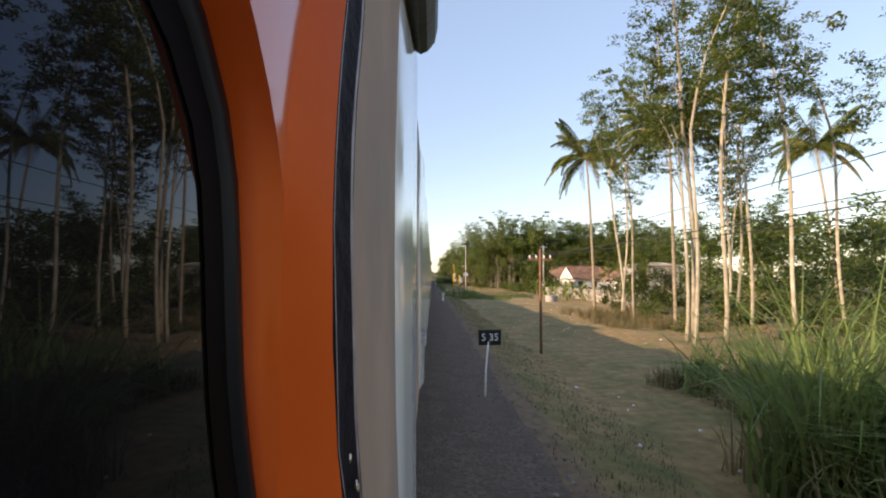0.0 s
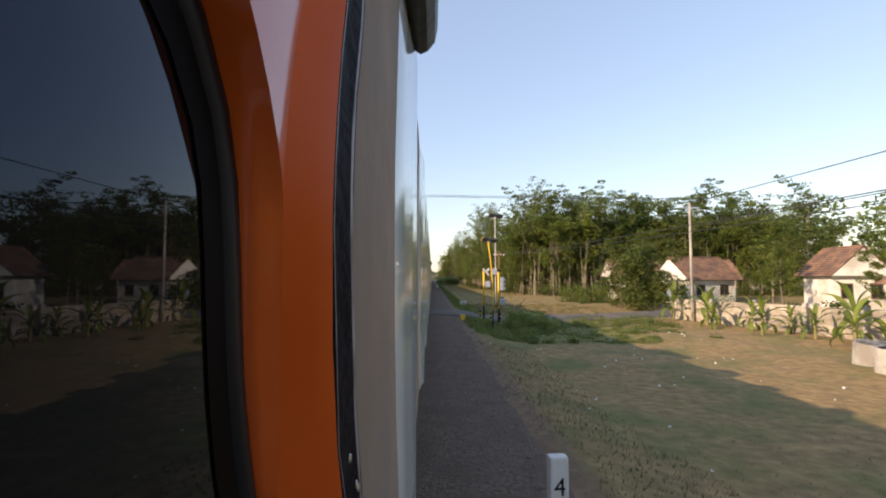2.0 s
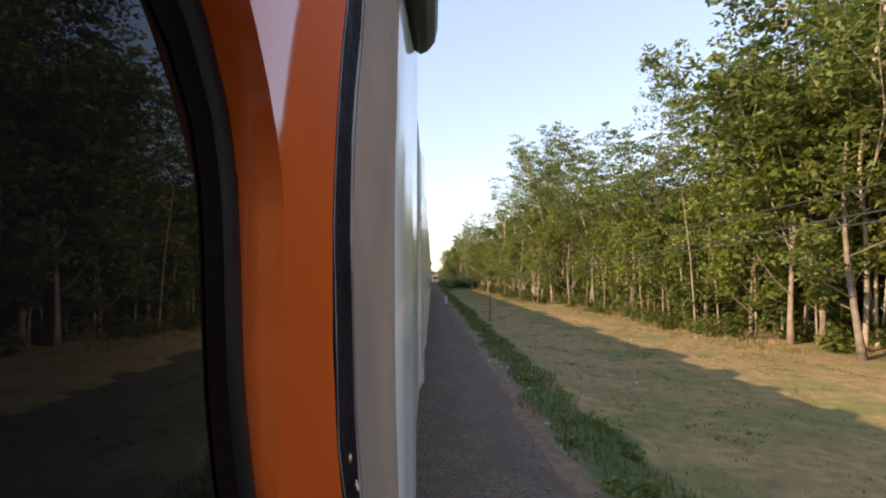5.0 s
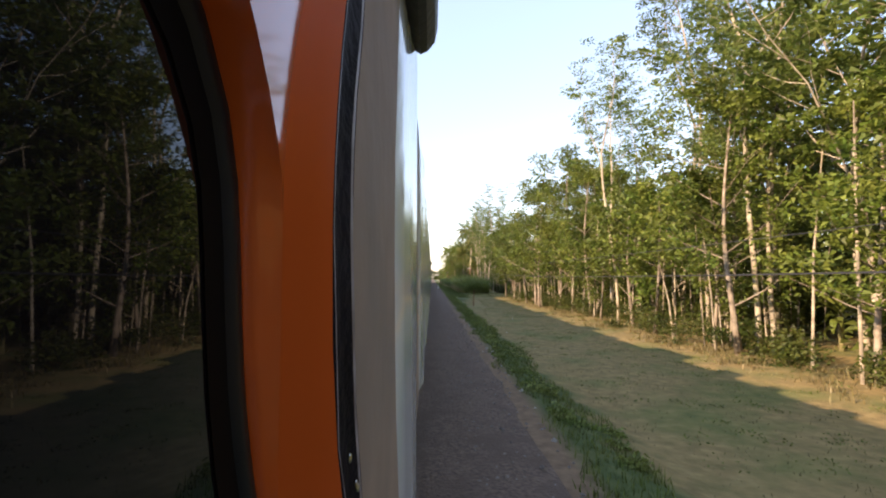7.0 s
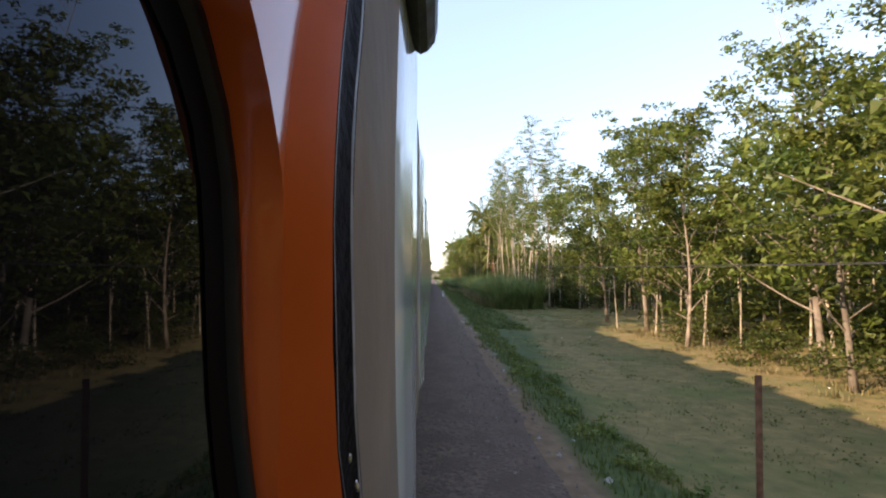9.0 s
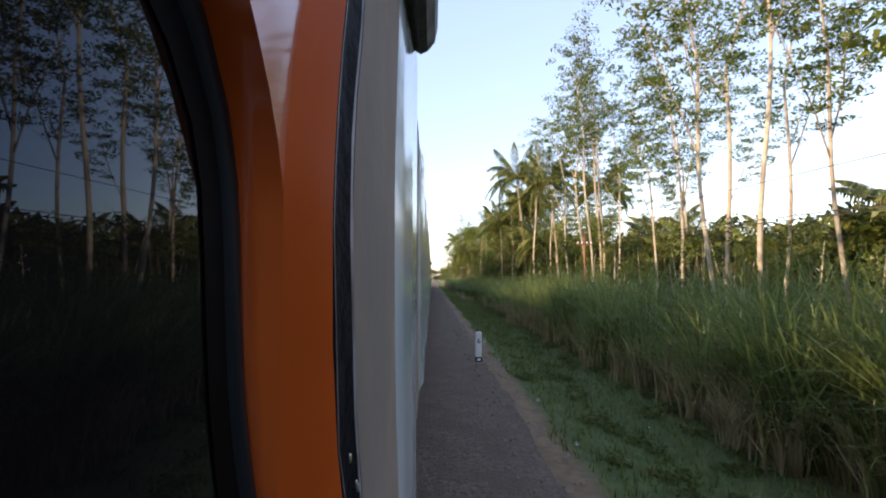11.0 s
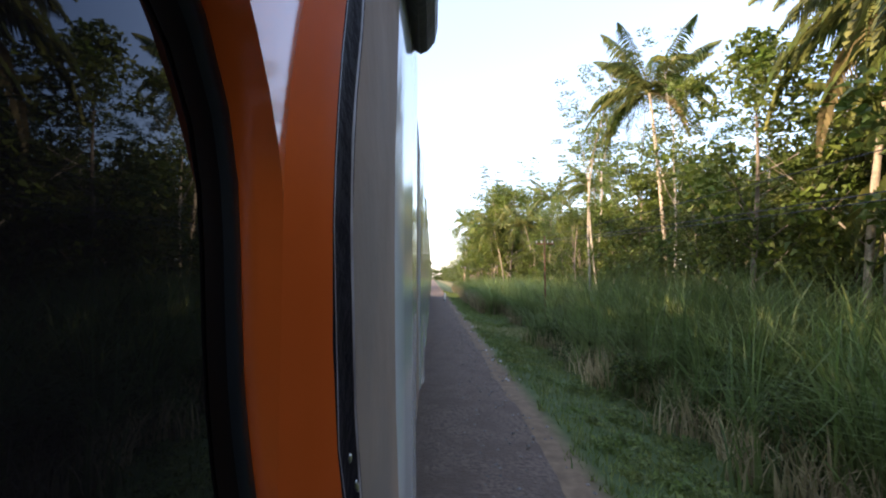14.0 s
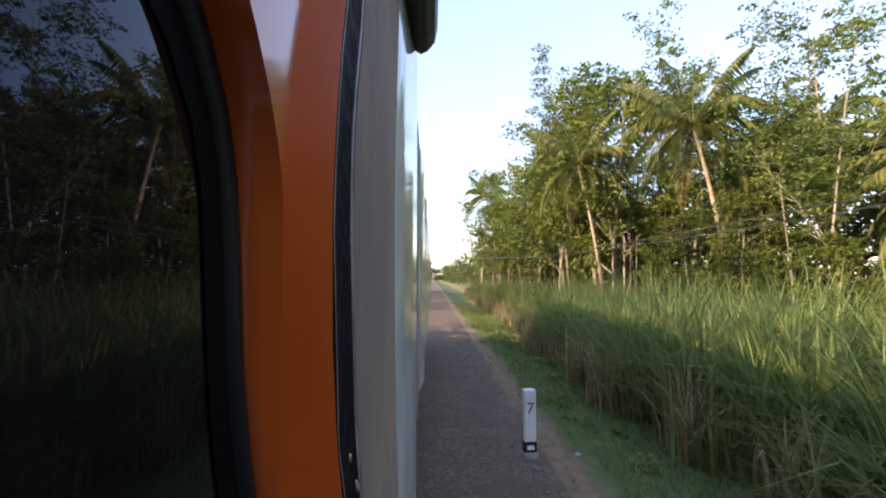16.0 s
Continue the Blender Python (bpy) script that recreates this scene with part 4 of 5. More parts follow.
for i, (x, y) in enumerate(spots):
    m = pose(x, y, float(lay(x, y)) - (0.55 if y < 82 else 0.05), 0, 0, 47 * i) @ Matrix.Scale((0.95 + 0.2 * math.sin(5 * i)) if y < 82 else 1.0, 4)
    ob = copy_thing(banana, m) if i else banana
    ob.matrix_basis = m
    tagged(ob, "banana plant with broad bright green leaves", "banana plant", "banana plants")
# a dead trunk, broken off, and a thin one beside it
for x, y, h, r in ((9.6, 236.8, 1.55, 0.11), (11.6, 238.5, 2.3, 0.06), (12.8, 239.0, 1.8, 0.05)):
    z0 = float(lay(x, y))
    root = thing("tree_stump", pose(x, y, z0), "pale dead tree trunk broken off above the grass", "tree stump", "dead trunks")
    part("trunk", tube_mesh("trunk", [(0, 0, -0.2), (0.02, 0.01, 0.2), (0.05, 0, h * 0.6), (0.03, 0.02, h)], [r * 1.5, r * 1.1, r, r * 0.75], M["bark_pale"], 9), None, root)

# ---- the train ----
BAY, BAYS = 0.71, 30              # narrow window bays; a carriage has thirty


def window_edge(z):
    """How far forward the soft-cornered window opening reaches at height z."""
    h = min(max(z - EYE, -0.3), 0.3)
    return 0.4005 - 0.1058 * h - 0.041 * h ** 2 - 6.11 * h ** 3 - 12.6 * h ** 4


TOP, LOW, REAR = 2.79, 1.90, -0.24      # the window
HEAD, FOOT = 3.60, 1.55                  # the whole bay


def outline(inset):
    """The window's outline (y, z) drawn in by inset, anticlockwise from the foot of its front edge."""
    pts = [(window_edge(z), z) for z in np.linspace(LOW + 0.1, TOP, 16)]
    pts += [(REAR + 0.14, TOP), (REAR + 0.03, TOP - 0.05), (REAR, TOP - 0.2), (REAR, LOW + 0.2), (REAR + 0.05, LOW + 0.05), (REAR + 0.2, LOW), (0.36, LOW), (0.44, LOW + 0.03)]
    out = []
    for i, (y, z) in enumerate(pts):
        (ya, za), (yb, zb_) = pts[i - 1], pts[(i + 1) % len(pts)]
        d = math.hypot(yb - ya, zb_ - za) or 1
        out.append((y - inset * (zb_ - za) / d, z + inset * (yb - ya) / d))
    return out


def ring(outer, inner, x_outer, x_inner):
    n = len(outer)
    vs = [(x_outer, *p) for p in outer] + [(x_inner, *p) for p in inner]
    return vs, [(i, (i + 1) % n, n + (i + 1) % n, n + i) for i in range(n)]


def seam(z):
    """The front edge of the orange panel, slightly bowed."""
    h = min(max(z - EYE, -0.4), 0.5)
    return 0.477 - 0.0546 * h + 0.828 * h ** 2 - 0.29 * h ** 3


def seal_end(z):
    """Where the door seal meets the grey door edge."""
    h = min(max(z - EYE, -0.5), 0.6)
    return 0.6296 - 0.1142 * h + 0.712 * h ** 2 + 0.32 * h ** 3


def door_end(z):
    """Where the grey door edge meets the glossy panel."""
    h = z - EYE
    return 1.3414 - 0.1033 * h + 0.264 * h ** 2


def facet(z):
    """The flat wedge pressed into the orange panel: its depth and its two sides, which close to a crease below."""
    h = z - EYE
    x = float(np.interp(h, (-0.25, -0.05, 0.1), (-0.150, -0.134, -0.126)))
    f = x / -0.132
    q = min(h / f, 0.45)
    if q < 0.074:
        return x, 0.4225 * f, 0.4235 * f
    left, right = 0.4271 + 0.1544 * q - 3.016 * q ** 2, 0.4264 - 0.1255 * q + 1.081 * q ** 2
    return x, f * min(left, right - 0.001), f * right


def welded(pile, name, mat):
    """One joined surface: vertices that meet are merged."""
    bm = bmesh.new()
    bm.from_mesh(pile.mesh(name, mat))
    bmesh.ops.remove_doubles(bm, verts=bm.verts[:], dist=0.0005)
    for f in bm.faces:
        f.smooth = True
    return meshed(bm, mat)


def make_bay(parent, y):
    """One window bay on the carriage side, proud of the body: orange panel, seal, grey door edge, glossy white panel."""
    at = Matrix.Translation((0, y, EYE)) @ Matrix.Scale(0.3, 4) @ Matrix.Translation((0, 0, -EYE))
    made = []

    def add(name, me, label="", where=at):
        ob = part(name, me, None, parent, label)
        ob.matrix_basis = where
        made.append(ob)
        return ob
    # orange panel: a dished flank round the window, a flat wedge, and a flank that swells to the seal
    zs = np.concatenate([[FOOT, 1.90, 2.1], np.linspace(2.2, 2.55, 4), np.linspace(2.58, 2.78, 7), [2.86, HEAD]])
    few = np.append(zs[::2], HEAD)
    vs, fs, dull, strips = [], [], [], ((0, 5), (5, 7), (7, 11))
    for z in zs:
        yo = window_edge(z) if LOW < z < TOP else -0.2
        xv, va, vb = facet(z)
        s = seam(z)
        cols = [(-0.160 + (xv + 0.160) * d, yo + (va - yo) * q) for q, d in ((0, 0), (0.05, 0.30), (0.25, 0.53), (0.65, 0.73), (1, 1))]
        deep = xv - 0.0004
        cols += [(xv, va), (deep, vb)]
        cols += [(deep + (-0.0995 - deep) * d, vb + (s - vb) * q) for q, d in ((0, 0), (0.5, 0.53), (0.94, 0.98), (1, 1))]
        vs += [(x, yy, z) for x, yy in cols]
    nc = 11
    for i in range(len(zs) - 1):
        for c0, c1 in strips:
            for j in range(c0, c1 - 1):
                a = i * nc + j
                fs.append((a, a + 1, a + 1 + nc, a + nc))
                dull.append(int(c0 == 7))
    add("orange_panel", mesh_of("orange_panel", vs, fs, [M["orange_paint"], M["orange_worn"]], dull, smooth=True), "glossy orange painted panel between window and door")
    # window: glass, dark border, glossy rubber lip
    o = outline(0.050)
    glass = add("window", mesh_of("window", [(-0.164, *p) for p in o], [range(len(o))], M["tinted_glass"]), "dark tinted carriage window that mirrors the trees")
    fr = Pile().add(*ring(outline(0.020), outline(0.056), -0.1622, -0.1622))
    part("border", fr.mesh("border", M["print_black"]), None, glass, "matt black printed border")
    lp = Pile()
    prev = None
    for ins, x in ((-0.003, -0.161), (0.004, -0.1572), (0.019, -0.1570), (0.025, -0.1625)):
        if prev:
            lp.add(*ring(outline(prev[0]), outline(ins), prev[1], x))
        prev = (ins, x)
    part("rubber_lip", welded(lp, "rubber_lip", M["seal_lip"]), None, glass, "shiny blue-black rubber lip")
    # door seal: hollow black rubber, the highlights on its two edges painted as pale strips
    vs, fs = [], []
    prof = [(-0.1035, -0.01), (-0.0985, 0.005), (-0.0985, 0.035), (-0.107, 0.09), (-0.113, 0.40), (-0.109, 0.68), (-0.1025, 0.80), (-0.1010, 0.87), (-0.108, 0.95), (-0.104, 1.01)]
    for z in few:
        wide = seal_end(z) - seam(z)
        kink = 0.005 * math.sin(23 * z) + 0.003 * math.sin(61 * z)
        for j, (x, w) in enumerate(prof):
            vs.append((x, seam(z) + w * wide + (kink * 1.3 + 0.003 * math.sin(47 * z + j) if j in (5, 6, 7) else 0), z))
    nc = len(prof)
    idx = []
    for i in range(len(few) - 1):
        for j in range(nc - 1):
            a = i * nc + j
            fs.append((a, a + 1, a + 1 + nc, a + nc))
            idx.append(1 if j == 1 or j == 6 else 0)
    seal = add("door_seal", mesh_of("door_seal", vs, fs, [M["rubber"], M["seal_edge"]], idx, True), "worn black rubber door seal with highlights painted pale")
    bm = bmesh.new()
    for z, yy in ((2.215, 0.665), (2.225, 0.652), (2.278, 0.60)):
        gm = bmesh.ops.create_uvsphere(bm, u_segments=6, v_segments=4, radius=0.006)
        for v in gm["verts"]:
            v.co = Vector((-0.1 + v.co.x * 0.4, yy + v.co.y, z + v.co.z))
    part("screw", bm, M["chrome"], seal, "bright screw heads")
    # grey door edge and the long glossy panel past it
    vs, fs = [], []
    for z in few:
        y0, y1 = seal_end(z), door_end(z)
        vs += [(-0.106, y0 - 0.004, z), (-0.101, y0 + 0.012, z), (-0.100, y0 + 0.3 * (y1 - y0), z), (-0.103, y0 + 0.7 * (y1 - y0), z), (-0.104, y1, z), (-0.109, y1 + 0.012, z)]
    for i in range(len(few) - 1):
        for j in range(5):
            a = i * 6 + j
            fs.append((a, a + 1, a + 7, a + 6))
    add("door_edge", mesh_of("door_edge", vs, fs, M["grey_door"], smooth=True), "dull dirty grey door edge")
    vs, fs = [], []
    zz = np.linspace(FOOT, HEAD, 9)
    for z in zz:
        y0 = door_end(z)
        vs += [(-0.109, y0 + 0.008, z), (-0.104, y0 + 0.02, z)]
        vs += [(-0.104 + 0.038 * q, y0 + 0.02 + (2.08 - y0) * q, z) for q in (0.35, 0.7, 1.0)]
        vs += [(-0.071, 2.115, z), (-0.16, 2.12, z)]
    nc = 7
    for i in range(len(zz) - 1):
        for j in range(nc - 1):
            a = i * nc + j
            fs.append((a, a + 1, a + 1 + nc, a + nc))
    add("white_panel", mesh_of("white_panel", vs, fs, M["car_white"], smooth=True), "glossy off-white side panel")
    return made


def meshed(bm, mat):
    me = bpy.data.meshes.new("part")
    bm.to_mesh(me)
    bm.free()
    me.materials.append(mat)
    return me


# pale tone that stands in for the shine along the rubber ribs
M["seal_edge"] = material("seal_edge", (0.12, 0.09, 0.095), (0.36, 0.31, 0.32), 40.0, 0.5)


def repeat_part(ob, parent, shift):
    """A part again, with its own pieces, further along the carriage; meshes are shared."""
    again = part(ob.name.split(".")[0], ob.data, None, parent, ob.get("label", ""))
    again.matrix_basis = Matrix.Translation((0, shift, 0)) @ ob.matrix_basis
    for c in ob.children:
        part(c.name.split(".")[0], c.data, None, again, c.get("label", ""))


def make_carriage():
    root = thing("train_carriage", Matrix(), "off-white railway carriage with orange panels and dark windows", "train carriage", "carriages of the train")
    L = BAYS * BAY
    # shell with a curved roof
    sec = [(-0.36, 0.85), (-0.34, 1.0), (-0.34, 3.35), (-0.42, 3.55), (-0.70, 3.72), (-1.2, 3.84), (-1.72, 3.88), (-2.24, 3.84), (-2.74, 3.72), (-3.02, 3.55), (-3.10, 3.35), (-3.10, 1.0), (-3.08, 0.85)]
    n = len(sec)
    y0, y1 = -3.6, L - 4.3
    vs = [(x, y0, z) for x, z in sec] + [(x, y1, z) for x, z in sec]
    fs = [(i, (i + 1) % n, n + (i + 1) % n, n + i) for i in range(n)] + [tuple(range(n))[::-1], tuple(range(n, 2 * n))]
    part("body", mesh_of("body", vs, fs, [M["car_white"], M["car_roof"]], [1 if 2 <= i <= 9 else 0 for i in range(n)] + [0, 0]), None, root, "off-white carriage body with grey roof")
    # a broader collar at the trailing end, with a dark door window in its face
    outer = [(x + (0.17 if x > -1.72 else -0.17) * (abs(x + 1.72) > 1), z) for x, z in sec]
    vs = [(x, y0 - 0.02, z) for x, z in outer] + [(x, y0 + 0.9, z) for x, z in outer]
    part("end_collar", mesh_of("end_collar", vs, fs, M["car_white"]), None, root, "off-white carriage end")
    part("end_window", boxes((-0.62, -0.45, y0 - 0.05, y0 - 0.01, 2.3, 3.2), bevel=0.02), M["tinted_glass"], root, "dark window in the carriage end")
    for yr, long, high in ((1.2, 2.6, 0.34), (6.4, 0.5, 0.2), (8.6, 0.5, 0.2), (10.3, 0.9, 0.28), (13.4, 2.6, 0.36)):
        part("roof_unit", boxes((-2.4, -1.04, yr - 1.6, yr - 1.6 + long, 3.78, 3.86 + high), bevel=0.06), M["car_roof"], root, "grey ventilation unit on the roof")
    part("gangway", boxes((-2.3, -1.14, y1, y1 + 0.7, 1.0, 3.2), bevel=0.05), M["rubber"], root, "black gangway bellows")
    part("underframe", boxes((-2.9, -0.5, y0 + 0.4, y1 - 0.4, 0.62, 0.86), (-2.6, -0.8, 6.5, 9.5, 0.35, 0.62)), M["under_iron"], root)
    for yb in (1.6, L - 6.2):
        bogie = part("bogie", boxes((-2.75, -0.7, yb - 1.5, yb + 1.5, 0.45, 0.62)), M["under_iron"], root)
        for yw in (-0.95, 0.95):
            pl = Pile()
            for xw in (-1.72 - 0.60, -1.72 + 0.53):
                pl.add(*tube([(xw, yb + yw, 0.61), (xw + 0.02, yb + yw, 0.61), (xw + 0.10, yb + yw, 0.61)], [0.36, 0.39, 0.385], 20))
            pl.add(*tube([(-2.3, yb + yw, 0.61), (-1.15, yb + yw, 0.61)], [0.08, 0.08], 8))
            part("wheelset", pl.mesh("wheelset", M["under_iron"]), None, bogie)
    w0, w1 = EYE + 0.3 * (FOOT - EYE), EYE + 0.3 * (HEAD - EYE)
    part("window_belt", boxes((-0.36, -0.0505, -0.10, L - 0.10, w0, w1)), M["rubber"], root, "dark belt that carries the windows")
    bays = make_bay(root, 0.0)
    for k in range(1, BAYS):
        for ob in bays:
            repeat_part(ob, root, k * BAY)
    # rain eaves over the windows
    section = [(-0.40, 3.66), (-0.20, 3.56), (-0.05, 3.462), (-0.02, 3.475), (0.012, 3.515), (0.024, 3.58), (0.024, 3.68), (-0.05, 3.73), (-0.40, 3.76)]
    n = len(section)
    for y in (0.0, 15 * BAY):
        vs = [(x, 1.3, z) for x, z in section] + [(x, 2.0, z) for x, z in section]
        fs = [(i, (i + 1) % n, n + (i + 1) % n, n + i) for i in range(n)] + [range(n)[::-1], range(n, 2 * n)]
        ob = part("eave", mesh_of("eave", vs, fs, M["eave"]), None, root, "dark rain eave over the carriage side")
        ob.matrix_basis = Matrix.Translation((0, y, EYE)) @ Matrix.Scale(0.3, 4) @ Matrix.Translation((0, 0, -EYE))
    return root


carriage = make_carriage()
for k in range(1, 17):
    copy_thing(carriage, Matrix.Translation((0, BAYS * BAY * k, 0)))

# ---- posts, signs and the level crossing ----
def writing(text, size, m, parent, mat, label=""):
    cu = bpy.data.curves.new("lettering", 'FONT')
    cu.body, cu.size, cu.align_x, cu.align_y, cu.extrude = text, size, 'CENTER', 'CENTER', 0.002
    tmp = bpy.data.objects.new("lettering", cu)
    me = bpy.data.meshes.new_from_object(tmp)
    bpy.data.objects.remove(tmp)
    me.materials.clear()
    me.materials.append(mat)
    ob = part("numeral", me, None, parent, label)
    ob.matrix_basis = m
    return ob


def cylinder(r0, r1, z0, z1, sides=14):
    return tube([(0, 0, z0), (0, 0, z1)], [r0, r1], sides)


def distance_post(x, y, digit):
    """White numbered post every hundred metres."""
    root = thing("distance_post", pose(x, y, 0.0, 0, 0, 4), f"white concrete distance post numbered {digit} with black foot, in ballast", "marker post", "distance posts")
    part("post", boxes((-0.085, 0.085, -0.06, 0.06, 0.20, 0.92), bevel=0.02), M["white_paint"], root)
    part("black_band", boxes((-0.09, 0.09, -0.065, 0.065, 0.06, 0.20), bevel=0.01), M["black_paint"], root, "black painted foot")
    part("footing", boxes((-0.10, 0.10, -0.08, 0.08, -0.1, 0.06), bevel=0.01), M["concrete"], root)
    writing(digit, 0.22, pose(0, -0.0615, 0.66, 90, 0, 0), root, M["black_paint"], "black numeral")
    part("bar", boxes((-0.05, 0.05, -0.0675, -0.064, 0.10, 0.16)), M["white_paint"], root, "white painted mark")


for x, y, digit in ((1.12, 46.9, "4"), (1.25, 147.5, "5"), (1.36, 248.2, "6"), (1.38, 347.6, "7")):
    distance_post(x, y, digit)

# black number board on a thin white post
root = thing("number_board", pose(1.14, 10.1, 0, 0, 0, 3), "small black board with white numerals on a thin pale post", "sign")
part("post", mesh_of("post", *tube([(-0.02, 0, -0.2), (0.0, 0, 0.55), (0.06, 0, 1.15)], [0.025, 0.022, 0.02], 8), M["white_paint"], smooth=True), None, root)
board = part("board", boxes((-0.15, 0.33, -0.015, 0.015, 1.07, 1.39), bevel=0.01), M["black_paint"], root, "black board")
writing("5 35", 0.21, pose(0.09, -0.018, 1.23, 90, 0, 0), board, M["white_paint"], "white numerals")


def telegraph_pole(x, y, top, tilt=0.0):
    """Rusty iron line pole with a short arm and insulators."""
    z0 = float(lay(x, y))
    root = thing("line_pole", pose(x, y, z0, 0, tilt, 0), "slim rusty iron telegraph pole with cross arm", "utility pole", "telegraph poles")
    h = top - z0
    part("mast", tube_mesh("mast", [(0, 0, -0.3), (0, 0, h * 0.6), (0, 0, h)], [0.055, 0.05, 0.04], M["rust"], 8), None, root)
    part("cross_arm", boxes((-0.45, 0.45, -0.03, 0.03, h - 0.45, h - 0.38)), M["rust"], root)
    for xi in (-0.4, -0.15, 0.15, 0.4):
        part("insulator", mesh_of("insulator", *tube([(xi, 0, h - 0.38), (xi, 0, h - 0.32), (xi, 0, h - 0.25)], [0.02, 0.04, 0.025], 7), M["white_paint"], smooth=True), None, root)


POLES = [(4.2, 18.3, 3.6), (5.6, 82, 4.7), (9.0, 262, 4.85), (5.7, 322, 4.6), (5.8, 384, 4.6)]
for x, y, top in POLES:
    telegraph_pole(x, y, top)


def wire(a, b, sag, radius=0.008):
    pts = [tuple(Vector(a).lerp(Vector(b), s) - Vector((0, 0, 4 * sag * s * (1 - s)))) for s in np.linspace(0, 1, 17)]
    ob = new("wire", mesh_of("wire", *tube(pts, [radius] * 17, 4), M["wire"]))
    return tagged(ob, "thin dark overhead wire slung between poles", "wire", "overhead wires")


for (x0, y0, z0), (x1, y1, z1) in zip([(4.2, -45, 4.2)] + POLES, POLES + [(5.8, 446, 4.6)]):
    for dx in (-0.4, 0.4):
        wire((x0 + dx, y0, z0 - 0.25), (x1 + dx, y1, z1 - 0.25), 2.0 if y1 - y0 > 100 else 0.9 if y0 > 200 else 0.5, 0.013 if y1 > 200 else 0.008)
# the higher line on its own slim mast behind the cane
line_mast = thing("line_pole", pose(9.3, 263, float(lay(9.3, 263))), "slim rusty iron telegraph pole carrying one high wire", "utility pole", "telegraph poles")
part("mast", tube_mesh("mast", [(0, 0, -0.3), (0, 0, 3.4), (0, 0, 6.0)], [0.055, 0.05, 0.04], M["rust"], 8), None, line_mast)
part("insulator", mesh_of("insulator", *tube([(0, 0, 6.0), (0, 0, 6.06), (0, 0, 6.13)], [0.02, 0.04, 0.025], 7), M["white_paint"], smooth=True), None, line_mast)
wire((5.6, 82, 4.62), (9.3, 263, 5.75), 1.8, 0.011)
wire((9.3, 263, 5.75), (5.7, 322, 4.55), 0.6, 0.011)

# short iron stakes left along the verge
for x, y, top in ((3.8, 137.6, 1.5), (4.3, 198, 1.2)):
    z0 = float(lay(x, y))
    root = thing("iron_stake", pose(x, y, z0, 0, 1.5, 0), "short rusty iron stake standing in the grass", "stake", "iron stakes")
    part("shaft", boxes((-0.045, 0.045, -0.008, 0.008, -0.3, top - z0), (-0.008, 0.008, 0.008, 0.06, -0.3, top - z0), bevel=0.003), M["rust"], root)

# pale service pole and the wires across the line
def service_pole(x, y, top):
    z0 = float(lay(x, y))
    root = thing("service_pole", pose(x, y, z0), "pale grey tapered concrete power pole", "utility pole", "power poles")
    part("mast", tube_mesh("mast", [(0, 0, -0.3), (0, 0, top - z0)], [0.11, 0.07], M["concrete"], 10), None, root)
    part("cross_arm", boxes((-0.6, 0.6, -0.04, 0.04, top - z0 - 0.4, top - z0 - 0.3)), M["grey_metal"], root)


SERVICE = [(17.8, 8, 7.6), (17.6, 74.4, 7.6), (33.5, 118, 5.4), (-22, 72.0, 8.0)]
for place in SERVICE:
    service_pole(*place)
wire((17.8, 8, 7.5), (17.6, 74.4, 7.5), 0.15, 0.026)
wire((17.9, 8, 6.0), (17.7, 74.4, 5.9), 0.15, 0.026)
wire((17.6, 74.4, 6.9), (33.5, 118, 5.2), 0.5, 0.012)
for y0, y1, z in ((74.0, 72.0, 7.75), (73.5, 71.3, 7.7), (72.9, 70.5, 7.65)):
    wire((17.6, y0, z), (-22, y1, z + 0.15), 0.12, 0.012)

# road over the crossing
def road_mesh():
    way = [(-140, 78.0), (-30, 77.0), (-5, 76.6), (1.5, 76.4), (5, 76.5), (9, 77.0), (13, 78.1), (19, 81.2), (28, 86), (60, 97), (140, 112)]
    vs, fs = [], []
    pts = []
    for a, b in zip(way, way[1:]):
        k = max(2, int(abs(b[0] - a[0]) / 1.0))
        pts += [(a[0] + (b[0] - a[0]) * i / k, a[1] + (b[1] - a[1]) * i / k) for i in range(k)]
    pts.append(way[-1])
    for i, (x, y) in enumerate(pts):
        half = 2.6 if x < 6 else 2.1
        for j, o in enumerate((-half - 0.25, -half, 0, half, half + 0.25)):
            yy = y + o + 0.10 * math.sin(2.1 * x + j)
            edge = j in (0, 4)
            zz = 0.095 if x < 2.3 else max(float(lay(x, yy)), -0.48) + 0.10
            vs.append((x, yy, zz - (0.22 if edge else 0) + (0.03 if j == 2 else 0)))
    for i in range(len(pts) - 1):
        for j in range(4):
            a = i * 5 + j
            fs.append((a, a + 5, a + 6, a + 1))
    return mesh_of("road", vs, fs, M["asphalt"])


tagged(new("road", road_mesh()), "narrow grey asphalt road over the level crossing", "road", kind="structure")


def striped_post(name, x, y, top, black_to, label, group):
    z0 = float(lay(x, y))
    root = thing(name, pose(x, y, z0), label, "signal post", group)
    part("mast", mesh_of("mast", *cylinder(0.062, 0.062, black_to - z0, top - z0), M["yellow_paint"], smooth=True), None, root, "yellow painted mast")
    part("black_base", mesh_of("black_base", *cylinder(0.064, 0.064, -0.2, black_to - z0), M["black_paint"], smooth=True), None, root, "black painted lower end")
    part("cap", mesh_of("cap", *cylinder(0.066, 0.03, top - z0, top - z0 + 0.06), M["black_paint"], smooth=True), None, root)
    return root, z0


pa, z0 = striped_post("warning_post", 3.33, 73.0, 2.92, 0.72, "yellow and black level crossing post with white crossed boards", "crossing signals")
